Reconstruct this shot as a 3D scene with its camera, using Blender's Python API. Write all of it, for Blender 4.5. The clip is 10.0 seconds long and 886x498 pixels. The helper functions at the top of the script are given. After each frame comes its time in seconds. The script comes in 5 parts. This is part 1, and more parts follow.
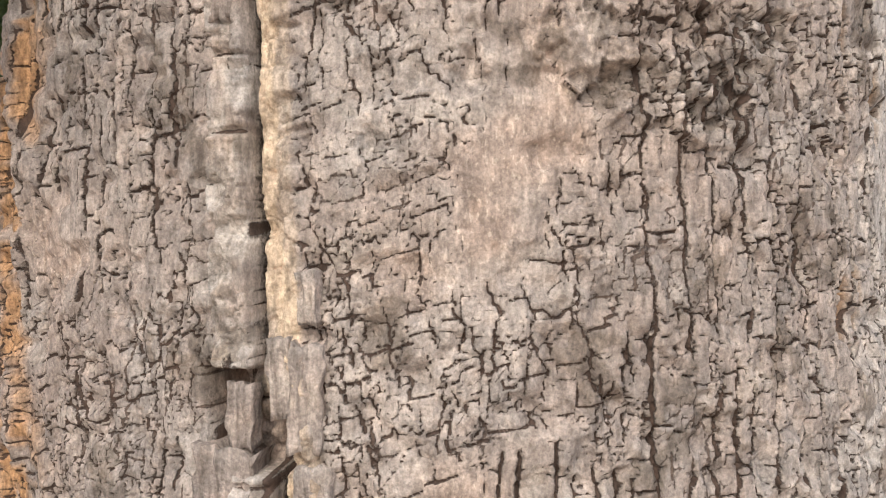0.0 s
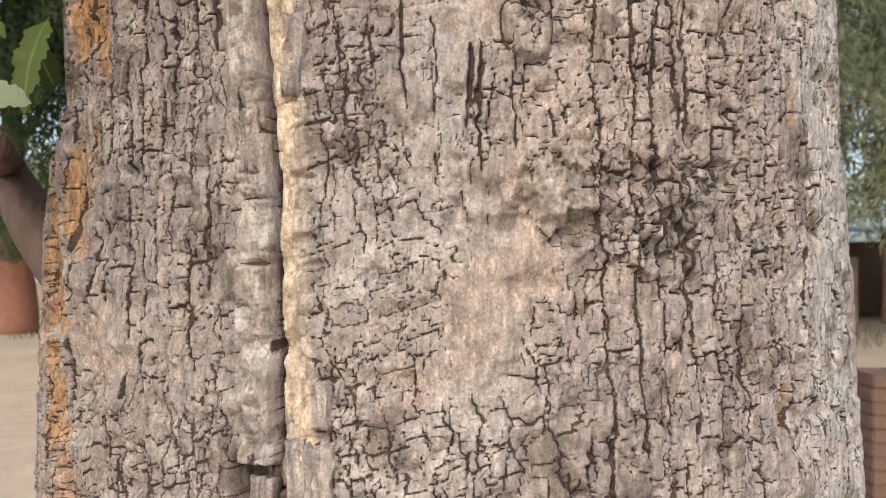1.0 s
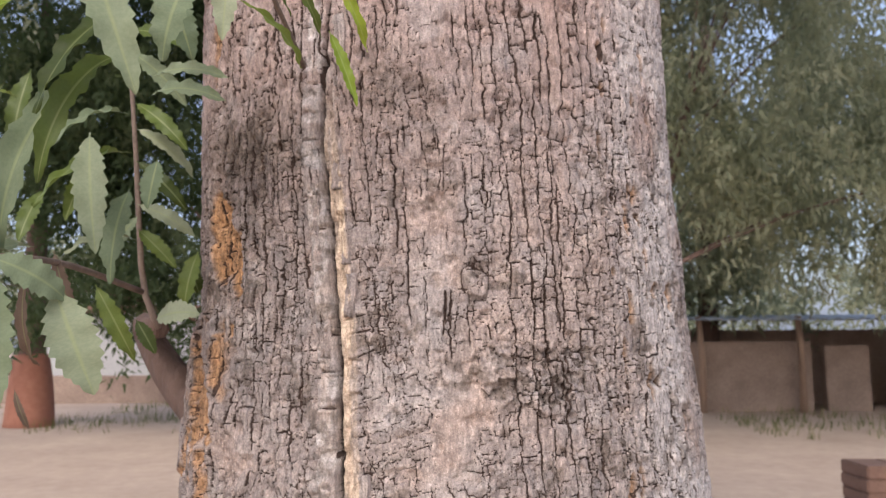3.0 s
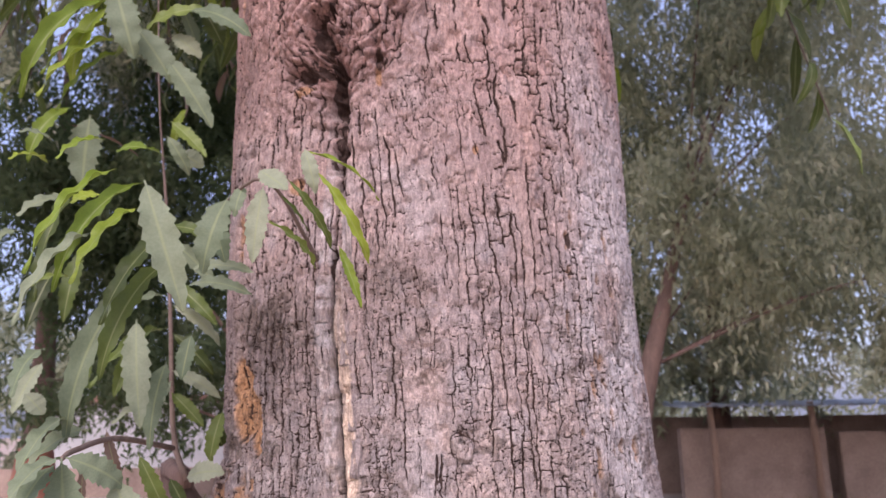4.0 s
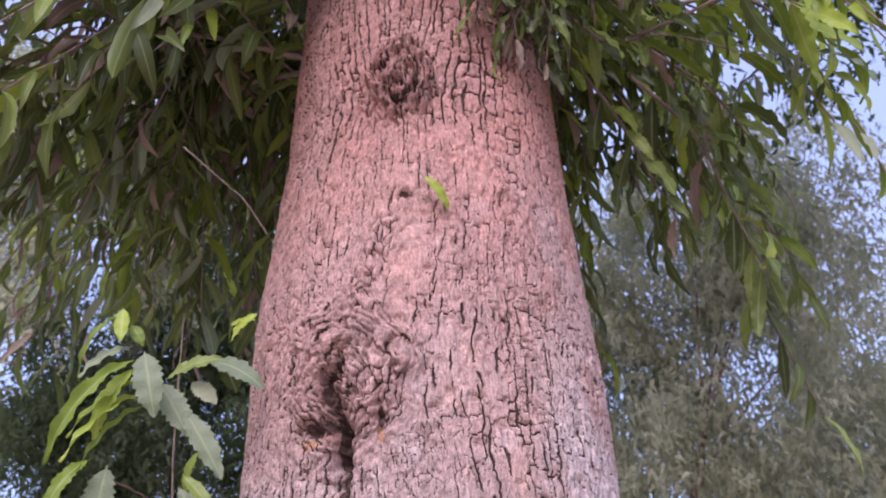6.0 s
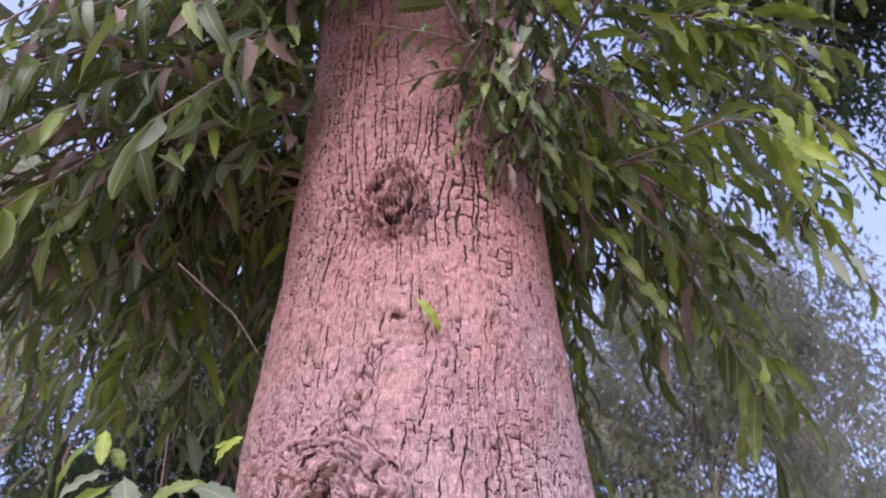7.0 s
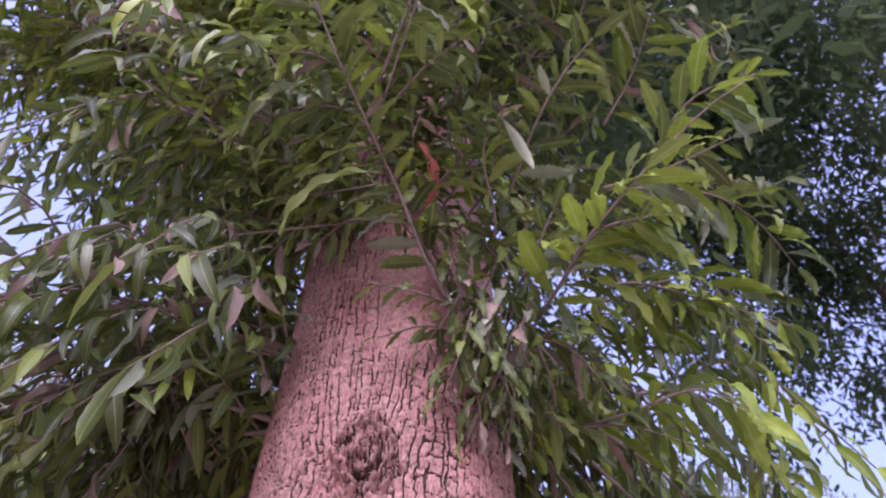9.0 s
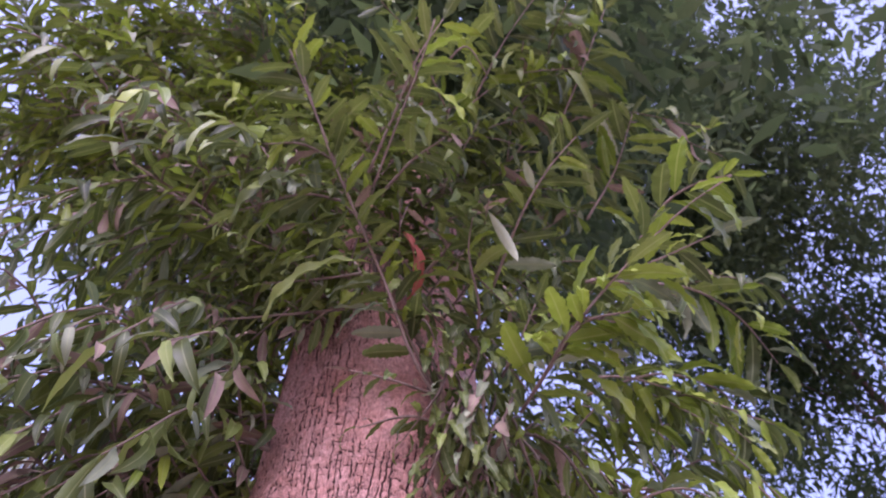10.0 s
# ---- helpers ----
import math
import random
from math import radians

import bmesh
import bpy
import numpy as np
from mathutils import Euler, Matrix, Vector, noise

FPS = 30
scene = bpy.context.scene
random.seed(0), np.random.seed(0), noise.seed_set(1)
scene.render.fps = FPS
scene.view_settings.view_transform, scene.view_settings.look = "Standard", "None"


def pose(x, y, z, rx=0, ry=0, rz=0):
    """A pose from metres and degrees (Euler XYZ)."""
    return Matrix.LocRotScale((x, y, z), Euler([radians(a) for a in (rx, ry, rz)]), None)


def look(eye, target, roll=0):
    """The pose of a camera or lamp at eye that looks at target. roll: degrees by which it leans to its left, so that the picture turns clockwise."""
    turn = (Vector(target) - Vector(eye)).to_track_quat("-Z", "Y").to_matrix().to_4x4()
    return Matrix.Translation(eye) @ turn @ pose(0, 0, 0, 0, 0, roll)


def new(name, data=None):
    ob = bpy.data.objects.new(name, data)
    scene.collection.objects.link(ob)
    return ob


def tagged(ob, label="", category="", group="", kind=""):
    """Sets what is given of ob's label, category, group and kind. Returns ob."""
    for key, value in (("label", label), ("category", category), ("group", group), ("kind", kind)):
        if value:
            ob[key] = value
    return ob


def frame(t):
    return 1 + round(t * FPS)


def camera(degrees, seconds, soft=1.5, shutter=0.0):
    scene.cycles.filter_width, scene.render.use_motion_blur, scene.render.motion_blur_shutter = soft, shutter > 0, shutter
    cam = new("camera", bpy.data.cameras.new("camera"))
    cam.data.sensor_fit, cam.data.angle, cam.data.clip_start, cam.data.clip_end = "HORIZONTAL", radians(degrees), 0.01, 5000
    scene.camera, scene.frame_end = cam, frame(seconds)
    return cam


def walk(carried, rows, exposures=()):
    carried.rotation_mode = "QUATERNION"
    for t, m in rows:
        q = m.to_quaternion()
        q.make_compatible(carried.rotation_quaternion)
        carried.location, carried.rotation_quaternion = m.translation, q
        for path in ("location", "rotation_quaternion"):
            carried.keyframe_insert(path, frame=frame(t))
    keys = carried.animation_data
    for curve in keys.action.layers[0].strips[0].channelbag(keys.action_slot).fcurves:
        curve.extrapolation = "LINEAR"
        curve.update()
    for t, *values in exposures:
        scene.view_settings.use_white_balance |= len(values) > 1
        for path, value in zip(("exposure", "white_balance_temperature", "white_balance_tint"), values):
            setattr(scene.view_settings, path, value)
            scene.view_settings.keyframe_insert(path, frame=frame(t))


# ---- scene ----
cam = camera(60.1, 10.0, soft=1.0)
cam.data.dof.use_dof = True
cam.data.dof.focus_distance = 0.36
cam.data.dof.aperture_fstop = 22.5
METRES, EYE, TILT, LEAN, TURN = 0.75, 1.4, -1.5, 0.0, 0.0
ROWS = [
    (0.0, 0.0, 0.0, 0.0, 0.0, 0.0, -0.0),
    (0.5, -0.0007, -0.0307, 0.0318, 0.17, 1.01, -0.1),
    (1.0, 0.0073, -0.0698, 0.0502, 0.36, 2.15, -0.15),
    (1.5, 0.0165, -0.1211, 0.069, 0.56, 3.43, -0.1),
    (2.0, 0.0318, -0.21, 0.0782, 0.81, 4.73, -0.03),
    (3.5, 0.0373, -0.5569, 0.1346, 1.51, 11.56, 0.38),
    (4.0, 0.059, -0.6209, 0.1834, 1.85, 14.98, 0.62),
    (4.5, 0.076, -0.6529, 0.2271, 2.16, 19.08, 0.89),
    (5.0, 0.0786, -0.7068, 0.2704, 2.54, 23.46, 1.07),
    (5.5, 0.0805, -0.738, 0.2967, 2.86, 27.93, 1.11),
    (7.0, 0.0901, -0.7775, 0.3407, 2.01, 39.79, 0.5),
    (7.5, 0.0917, -0.7856, 0.3509, 1.14, 43.52, 0.2),
    (8.0, 0.0919, -0.8006, 0.362, 0.18, 47.52, -0.06),
    (8.5, 0.0917, -0.8206, 0.3642, -0.8, 51.75, -0.28),
    (9.0, 0.0897, -0.8401, 0.3501, -1.63, 56.81, -0.16),
    (9.5, 0.0935, -0.846, 0.3446, -2.43, 60.66, 0.01),
    (10.0, 0.0963, -0.856, 0.3416, -3.19, 63.24, 0.0),
]
EXPOSURES = [
    (0.0, -0.32, 6350, 4), (2.2, -0.30, 6300, 0), (3.3, -0.42, 6000, 20),
    (5.0, -0.14, 5700, 32), (7.0, -0.06, 5350, 36), (8.5, 0.04, 5300, 44), (10.0, 0.22, 5350, 50),
]
walk(cam, [(t, pose(0, 0, EYE, TILT, LEAN, TURN) @ pose(METRES * x, METRES * y, METRES * z, 90 + pitch, roll, yaw))
           for t, x, y, z, yaw, pitch, roll in ROWS], EXPOSURES)

# ---- world and sun ----
SUN_DIR = Vector((-0.14, -0.75, 0.66)).normalized()
world = bpy.data.worlds.new("sky")
scene.world = world
world.use_nodes = True
wt = world.node_tree
sky = wt.nodes.new("ShaderNodeTexSky")
sky.sky_type = "NISHITA"
sky.sun_disc = False
sky.sun_elevation = math.asin(SUN_DIR.z)
sky.sun_rotation = math.atan2(SUN_DIR.x, SUN_DIR.y)
sky.air_density, sky.dust_density, sky.ozone_density = 1.0, 6.0, 1.2
haze = wt.nodes.new("ShaderNodeMix")
haze.data_type, haze.blend_type = "RGBA", "ADD"
haze.inputs[0].default_value = 1.0
haze.inputs[7].default_value = (1.6, 1.72, 2.12, 1)
wt.links.new(sky.outputs[0], haze.inputs[6])
wt.links.new(haze.outputs[2], wt.nodes["Background"].inputs[0])
wt.nodes["Background"].inputs[1].default_value = 0.24
sun = new("sun", bpy.data.lights.new("sun", "SUN"))
sun.data.energy, sun.data.angle, sun.data.color = 1.35, radians(22), (1.0, 0.96, 0.92)
sun.matrix_world = look(SUN_DIR * 30, (0, 0, 0))

# ---- materials ----
def material(name):
    m = bpy.data.materials.new(name)
    m.use_nodes = True
    nt = m.node_tree
    return m, nt, nt.nodes["Principled BSDF"], nt.nodes["Material Output"]


def node(nt, kind, **values):
    n = nt.nodes.new(kind)
    for key, v in values.items():
        n.inputs[key.replace("_", " ")].default_value = v
    return n


def ramp(nt, fac, stops):
    r = nt.nodes.new("ShaderNodeValToRGB")
    el = r.color_ramp.elements
    while len(el) < len(stops):
        el.new(0.5)
    for e, (p, c) in zip(el, stops):
        e.position, e.color = p, (*c, 1)
    nt.links.new(fac, r.inputs[0])
    return r.outputs[0]


def mixed(nt, fac, a, b, blend="MIX"):
    n = nt.nodes.new("ShaderNodeMix")
    n.data_type, n.blend_type = "RGBA", blend
    for value, socket in ((fac, n.inputs[0]), (a, n.inputs[6]), (b, n.inputs[7])):
        if isinstance(value, (int, float)):
            socket.default_value = value
        elif isinstance(value, tuple):
            socket.default_value = (*value, 1)
        else:
            nt.links.new(value, socket)
    return n.outputs[2]


def coords(nt, scale=(1, 1, 1), generated=False):
    tc = nt.nodes.new("ShaderNodeTexCoord")
    mp = nt.nodes.new("ShaderNodeMapping")
    mp.inputs["Scale"].default_value = scale
    nt.links.new(tc.outputs["Generated" if generated else "Object"], mp.inputs[0])
    return mp.outputs[0]


def noise_tex(nt, scale, detail=6.0, rough=0.6, vec=None):
    n = nt.nodes.new("ShaderNodeTexNoise")
    n.inputs["Scale"].default_value, n.inputs["Detail"].default_value, n.inputs["Roughness"].default_value = scale, detail, rough
    if vec:
        nt.links.new(vec, n.inputs["Vector"])
    return n.outputs[0]


def bump(nt, bsdf, height, strength, distance):
    b = nt.nodes.new("ShaderNodeBump")
    b.inputs["Strength"].default_value, b.inputs["Distance"].default_value = strength, distance
    nt.links.new(height, b.inputs["Height"])
    nt.links.new(b.outputs[0], bsdf.inputs["Normal"])


def attribute(nt, name):
    a = nt.nodes.new("ShaderNodeAttribute")
    a.attribute_name = name
    return a.outputs["Fac"]


def bark_material(name, plain=False):
    m, nt, bsdf, _ = material(name)
    v = coords(nt)
    stretched = coords(nt, (1, 1, 0.3))
    big = noise_tex(nt, 9, 5, 0.6, v)
    fibre = noise_tex(nt, 330, 5, 0.6, coords(nt, (1, 1, 0.10)) if plain else stretched)
    grain = noise_tex(nt, 700, 4, 0.75, v)
    speck = noise_tex(nt, 90, 7, 0.72, v)
    base = ramp(nt, big, [(0.3, (0.200, 0.178, 0.166)), (0.52, (0.268, 0.236, 0.220)), (0.72, (0.320, 0.292, 0.272))])
    info = nt.nodes.new("ShaderNodeObjectInfo")
    patch = noise_tex(nt, 38, 4, 0.6, v)
    base = mixed(nt, 0.55, base, ramp(nt, patch, [(0.30, (0.290, 0.280, 0.275)), (0.46, (0.235, 0.198, 0.182)), (0.56, (0.330, 0.258, 0.225)), (0.70, (0.375, 0.335, 0.285))]))
    base = mixed(nt, 0.45, base, ramp(nt, info.outputs["Random"] if plain else attribute(nt, "plate_tint"), [(0.0, (0.175, 0.150, 0.140)), (0.55, (0.295, 0.250, 0.228)), (1.0, (0.41, 0.365, 0.335))]))
    if not plain:
        base = mixed(nt, attribute(nt, "tan_bark"), base, mixed(nt, speck, (0.285, 0.215, 0.180), (0.385, 0.305, 0.262)))
        fleck = ramp(nt, noise_tex(nt, 620, 2, 0.5, coords(nt, (1, 1, 0.5))), [(0.58, (0, 0, 0)), (0.66, (0.75, 0.75, 0.75))])
        base = mixed(nt, mixed(nt, 1.0, fleck, attribute(nt, "tan_bark"), "MULTIPLY"), base, (0.58, 0.49, 0.42))
    if not plain:
        base = mixed(nt, attribute(nt, "red_bark"), base, mixed(nt, 0.25, (0.350, 0.160, 0.122), base))
        base = mixed(nt, attribute(nt, "grey_bark"), base, mixed(nt, speck, (0.34, 0.33, 0.33), (0.53, 0.495, 0.465)))
        # Moss tone; it also paints shade into hollows and scar crevices.
        base = mixed(nt, attribute(nt, "moss_and_shade"), base, mixed(nt, speck, (0.048, 0.036, 0.029), (0.17, 0.135, 0.105)))
        base = mixed(nt, attribute(nt, "inner_bark"), base, mixed(nt, fibre, (0.22, 0.115, 0.055), (0.54, 0.32, 0.16)))
        base = mixed(nt, attribute(nt, "bare_wood"), base, mixed(nt, fibre, (0.36, 0.27, 0.195), (0.66, 0.54, 0.42)))
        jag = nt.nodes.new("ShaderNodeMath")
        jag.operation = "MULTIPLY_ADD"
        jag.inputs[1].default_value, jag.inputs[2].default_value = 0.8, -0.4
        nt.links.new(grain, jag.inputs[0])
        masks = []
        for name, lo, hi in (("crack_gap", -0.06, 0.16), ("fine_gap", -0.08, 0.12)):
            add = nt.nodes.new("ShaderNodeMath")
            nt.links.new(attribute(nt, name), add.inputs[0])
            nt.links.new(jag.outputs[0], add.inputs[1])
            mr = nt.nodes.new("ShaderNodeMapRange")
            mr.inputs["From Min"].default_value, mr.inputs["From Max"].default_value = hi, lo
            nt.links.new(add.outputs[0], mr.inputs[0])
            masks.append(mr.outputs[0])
        # Dark red-brown painted in as shade in knot folds, hollows and the gouge.
        base = mixed(nt, attribute(nt, "recess_shade"), base, mixed(nt, 0.25, (0.115, 0.046, 0.032), base))
        # Brown crack tissue, darkened further to paint the shade inside cracks and hollows.
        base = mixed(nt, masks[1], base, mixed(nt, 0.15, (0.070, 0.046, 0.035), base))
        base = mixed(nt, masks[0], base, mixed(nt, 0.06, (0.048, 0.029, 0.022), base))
    base = mixed(nt, 0.60, base, ramp(nt, speck, [(0.32, (0.26, 0.25, 0.25)), (0.5, (0.5, 0.5, 0.5)), (0.68, (0.72, 0.69, 0.67))]), "OVERLAY")
    base = mixed(nt, 0.9 if plain else 0.65, base, ramp(nt, fibre, [(0.33, (0.28, 0.27, 0.26)), (0.5, (0.5, 0.5, 0.5)), (0.66, (0.72, 0.71, 0.70))]), "OVERLAY")
    base = mixed(nt, 0.5, base, ramp(nt, grain, [(0.36, (0.24, 0.23, 0.22)), (0.5, (0.5, 0.5, 0.5)), (0.62, (0.75, 0.73, 0.72))]), "OVERLAY")
    nt.links.new(base, bsdf.inputs["Base Color"])
    bsdf.inputs["Roughness"].default_value = 0.86
    bsdf.inputs["Specular IOR Level"].default_value = 0.3
    relief = mixed(nt, 0.4, mixed(nt, 0.4, fibre, grain), speck)
    if not plain:
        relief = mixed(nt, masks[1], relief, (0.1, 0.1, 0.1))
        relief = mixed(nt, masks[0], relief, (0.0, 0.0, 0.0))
    bump(nt, bsdf, relief, 0.9, 0.0030)
    return m


def leaf_material(name, dark, mid, light, through_light, rough=0.42, rib=True):
    m, nt, bsdf, out = material(name)
    info = nt.nodes.new("ShaderNodeObjectInfo")
    geo = nt.nodes.new("ShaderNodeNewGeometry")
    add = nt.nodes.new("ShaderNodeMath")
    add.operation = "ADD"
    nt.links.new(info.outputs["Random"], add.inputs[0])
    nt.links.new(geo.outputs["Random Per Island"], add.inputs[1])
    wrap = nt.nodes.new("ShaderNodeMath")
    wrap.operation = "FRACT"
    nt.links.new(add.outputs[0], wrap.inputs[0])
    share = wrap.outputs[0]
    if not rib:
        share = mixed(nt, 0.86, share, ramp(nt, noise_tex(nt, 1.3, 3, 0.6, coords(nt)), [(0.36, (0, 0, 0)), (0.64, (1, 1, 1))]))
    tone = ramp(nt, share, [(0.0, dark), (0.55, mid), (1.0, light)])
    dust = noise_tex(nt, 45, 5, 0.6, coords(nt))
    tone = mixed(nt, 0.5, tone, ramp(nt, dust, [(0.35, (0.4, 0.42, 0.38)), (0.65, (0.6, 0.58, 0.55))]), "OVERLAY")
    if rib:
        vein = ramp(nt, attribute(nt, "blade"), [(0.0, (1, 1, 1)), (0.07, (0.6, 0.6, 0.6)), (0.13, (0, 0, 0))])
        tone = mixed(nt, vein, tone, mixed(nt, 0.5, tone, (0.32, 0.36, 0.16)))
    nt.links.new(tone, bsdf.inputs["Base Color"])
    bsdf.inputs["Roughness"].default_value = rough + 0.04
    bsdf.inputs["Specular IOR Level"].default_value = 0.26
    tr = nt.nodes.new("ShaderNodeBsdfTranslucent")
    nt.links.new(mixed(nt, 0.6, tone, through_light), tr.inputs[0])
    mx = nt.nodes.new("ShaderNodeMixShader")
    mx.inputs[0].default_value = 0.22 if rib else 0.55
    nt.links.new(bsdf.outputs[0], mx.inputs[1])
    nt.links.new(tr.outputs[0], mx.inputs[2])
    nt.links.new(mx.outputs[0], out.inputs[0])
    return m


def rough_material(name, dark, light, scale, rough=0.9, strength=0.5, distance=0.01, stretch=(1, 1, 1)):
    m, nt, bsdf, _ = material(name)
    v = coords(nt, stretch)
    a, b = noise_tex(nt, scale, 8, 0.65, v), noise_tex(nt, scale * 9, 4, 0.6, v)
    c = mixed(nt, 0.4, ramp(nt, a, [(0.3, dark), (0.7, light)]), ramp(nt, b, [(0.3, dark), (0.7, light)]))
    nt.links.new(c, bsdf.inputs["Base Color"])
    bsdf.inputs["Roughness"].default_value = rough
    bump(nt, bsdf, mixed(nt, 0.5, a, b), strength, distance)
    return m


BARK = bark_material("bark")
FLAKE = bark_material("loose_bark", True)
LEAF = leaf_material("green_leaf", (0.028, 0.041, 0.012), (0.082, 0.116, 0.028), (0.175, 0.228, 0.052), (0.24, 0.31, 0.05))
YOUNG = leaf_material("young_leaf", (0.10, 0.155, 0.016), (0.165, 0.235, 0.024), (0.26, 0.335, 0.040), (0.32, 0.45, 0.04))
DUSTY = leaf_material("dusty_leaf", (0.12, 0.16, 0.095), (0.195, 0.235, 0.145), (0.30, 0.33, 0.225), (0.18, 0.26, 0.09), 0.55)
DRY = leaf_material("dry_leaf", (0.14, 0.10, 0.075), (0.22, 0.165, 0.13), (0.32, 0.25, 0.20), (0.22, 0.14, 0.08), 0.7)
REDLEAF = leaf_material("withered_leaf", (0.30, 0.09, 0.065), (0.36, 0.12, 0.085), (0.42, 0.16, 0.11), (0.35, 0.09, 0.05), 0.6)
FLAKE_WOOD = rough_material("split_wood", (0.15, 0.105, 0.07), (0.36, 0.27, 0.19), 160, 0.85, 0.7, 0.002, (1, 1, 0.15))
TWIG = rough_material("twig_bark", (0.10, 0.072, 0.055), (0.25, 0.19, 0.15), 60, 0.85, 0.5, 0.001)
FAR_GREEN = leaf_material("far_foliage", (0.040, 0.066, 0.034), (0.075, 0.105, 0.055), (0.14, 0.165, 0.09), (0.14, 0.19, 0.06), 0.8, rib=False)
DEEP_GREEN = leaf_material("deep_green_foliage", (0.026, 0.044, 0.022), (0.050, 0.078, 0.036), (0.10, 0.13, 0.062), (0.12, 0.17, 0.05), 0.85, rib=False)
# Dusty olive foliage, lightened so that distance haze is in its colour.
HAZY_OLIVE = leaf_material("hazy_olive_foliage", (0.14, 0.165, 0.11), (0.30, 0.32, 0.215), (0.46, 0.46, 0.33), (0.46, 0.48, 0.29), 0.65, rib=False)
FAR_BARK = rough_material("far_bark", (0.07, 0.045, 0.035), (0.19, 0.12, 0.09), 6, 0.9, 0.8, 0.02, (1, 1, 0.3))
RED_WASH = rough_material("red_ochre_wash", (0.23, 0.088, 0.056), (0.35, 0.165, 0.11), 8, 0.9, 0.6, 0.01)
SAND = rough_material("sandy_soil", (0.33, 0.24, 0.175), (0.50, 0.39, 0.30), 0.7, 0.95, 0.5, 0.02)
MUD = rough_material("mud_wall_plaster", (0.18, 0.13, 0.102), (0.38, 0.285, 0.228), 2.2, 0.92, 0.5, 0.02)
WOOD = rough_material("weathered_wood", (0.20, 0.13, 0.09), (0.36, 0.25, 0.18), 5, 0.85, 0.5, 0.005, (1, 1, 0.15))
SHEET = rough_material("blue_grey_sheet", (0.26, 0.30, 0.36), (0.42, 0.47, 0.53), 2, 0.5, 0.2, 0.005)
WHITEWASH = rough_material("whitewashed_plaster", (0.30, 0.30, 0.30), (0.45, 0.45, 0.44), 1.5, 0.9, 0.3, 0.01)
DARKWOOD = rough_material("dark_brown_brick", (0.13, 0.072, 0.050), (0.22, 0.132, 0.095), 6, 0.9, 0.5, 0.008)
CLOTH_RED = rough_material("faded_red_cloth", (0.42, 0.07, 0.06), (0.55, 0.13, 0.1), 5, 0.95, 0.3, 0.01)
CLOTH_BLUE = rough_material("faded_blue_sheet", (0.05, 0.12, 0.16), (0.10, 0.22, 0.27), 5, 0.8, 0.3, 0.01)
GRASS = leaf_material("dry_grass", (0.11, 0.13, 0.05), (0.17, 0.17, 0.08), (0.28, 0.25, 0.13), (0.2, 0.2, 0.06), 0.8, rib=False)


# ---- building helpers ----
def mesh_np(name, verts, faces, mat, smooth=False, blade=None):
    """A mesh from vertex and quad (or triangle) arrays."""
    verts, faces = np.asarray(verts, np.float32), np.asarray(faces, np.int32)
    me = bpy.data.meshes.new(name)
    n, k = faces.shape
    me.vertices.add(len(verts))
    me.vertices.foreach_set("co", verts.ravel())
    me.loops.add(n * k)
    me.loops.foreach_set("vertex_index", faces.ravel())
    me.polygons.add(n)
    me.polygons.foreach_set("loop_start", np.arange(0, n * k, k, dtype=np.int32))
    me.polygons.foreach_set("use_smooth", np.full(n, smooth))
    me.update(calc_edges=True)
    me.materials.append(mat)
    if blade is not None:
        me.attributes.new("blade", "FLOAT", "POINT").data.foreach_set("value", np.asarray(blade, np.float32))
    return me


def child(name, data, parent, label="", kind=""):
    ob = new(name, data)
    ob.parent = parent
    return tagged(ob, label, kind=kind)


def part(name, bm, mat, parent, label=""):
    me = bpy.data.meshes.new(name)
    bm.to_mesh(me)
    bm.free()
    me.materials.append(mat)
    return child(name, me, parent, label)


def tube(points, radii, sides=8):
    """Vertices and quads of a bent, tapering tube."""
    pts = [Vector(p) for p in points]
    verts, faces = [], []
    for i, p in enumerate(pts):
        d = (pts[min(i + 1, len(pts) - 1)] - pts[max(i - 1, 0)]).normalized()
        a = d.orthogonal().normalized() if i == 0 else (a - d * a.dot(d)).normalized()
        b = d.cross(a)
        for k in range(sides):
            w = 2 * math.pi * k / sides
            verts.append(p + (a * math.cos(w) + b * math.sin(w)) * radii[i])
    verts += [pts[0]] * sides + [pts[-1]] * sides
    m = len(pts) * sides
    for k in range(sides):
        k2 = (k + 1) % sides
        faces += [(m + k, m + k2, k2, k), (m - sides + k, m - sides + k2, m + sides + k2, m + sides + k)]
    for i in range(len(pts) - 1):
        for k in range(sides):
            k2 = (k + 1) % sides
            faces.append((i * sides + k, i * sides + k2, (i + 1) * sides + k2, (i + 1) * sides + k))
    return np.array([tuple(v) for v in verts]), np.array(faces)


def curve_points(knots, n):
    """A smooth line through the knots (Catmull-Rom)."""
    k = [Vector(p) for p in knots]
    k = [k[0] * 2 - k[1]] + k + [k[-1] * 2 - k[-2]]
    out = []
    m = len(k) - 3
    for i in range(n):
        x = i / (n - 1) * m
        j = min(int(x), m - 1)
        t = x - j
        a, b, c, d = k[j:j + 4]
        out.append(0.5 * ((2 * b) + (c - a) * t + (2 * a - 5 * b + 4 * c - d) * t * t + (3 * b - a - 3 * c + d) * t ** 3))
    return out


TABLE = np.random.RandomState(7).rand(8, 256, 256)


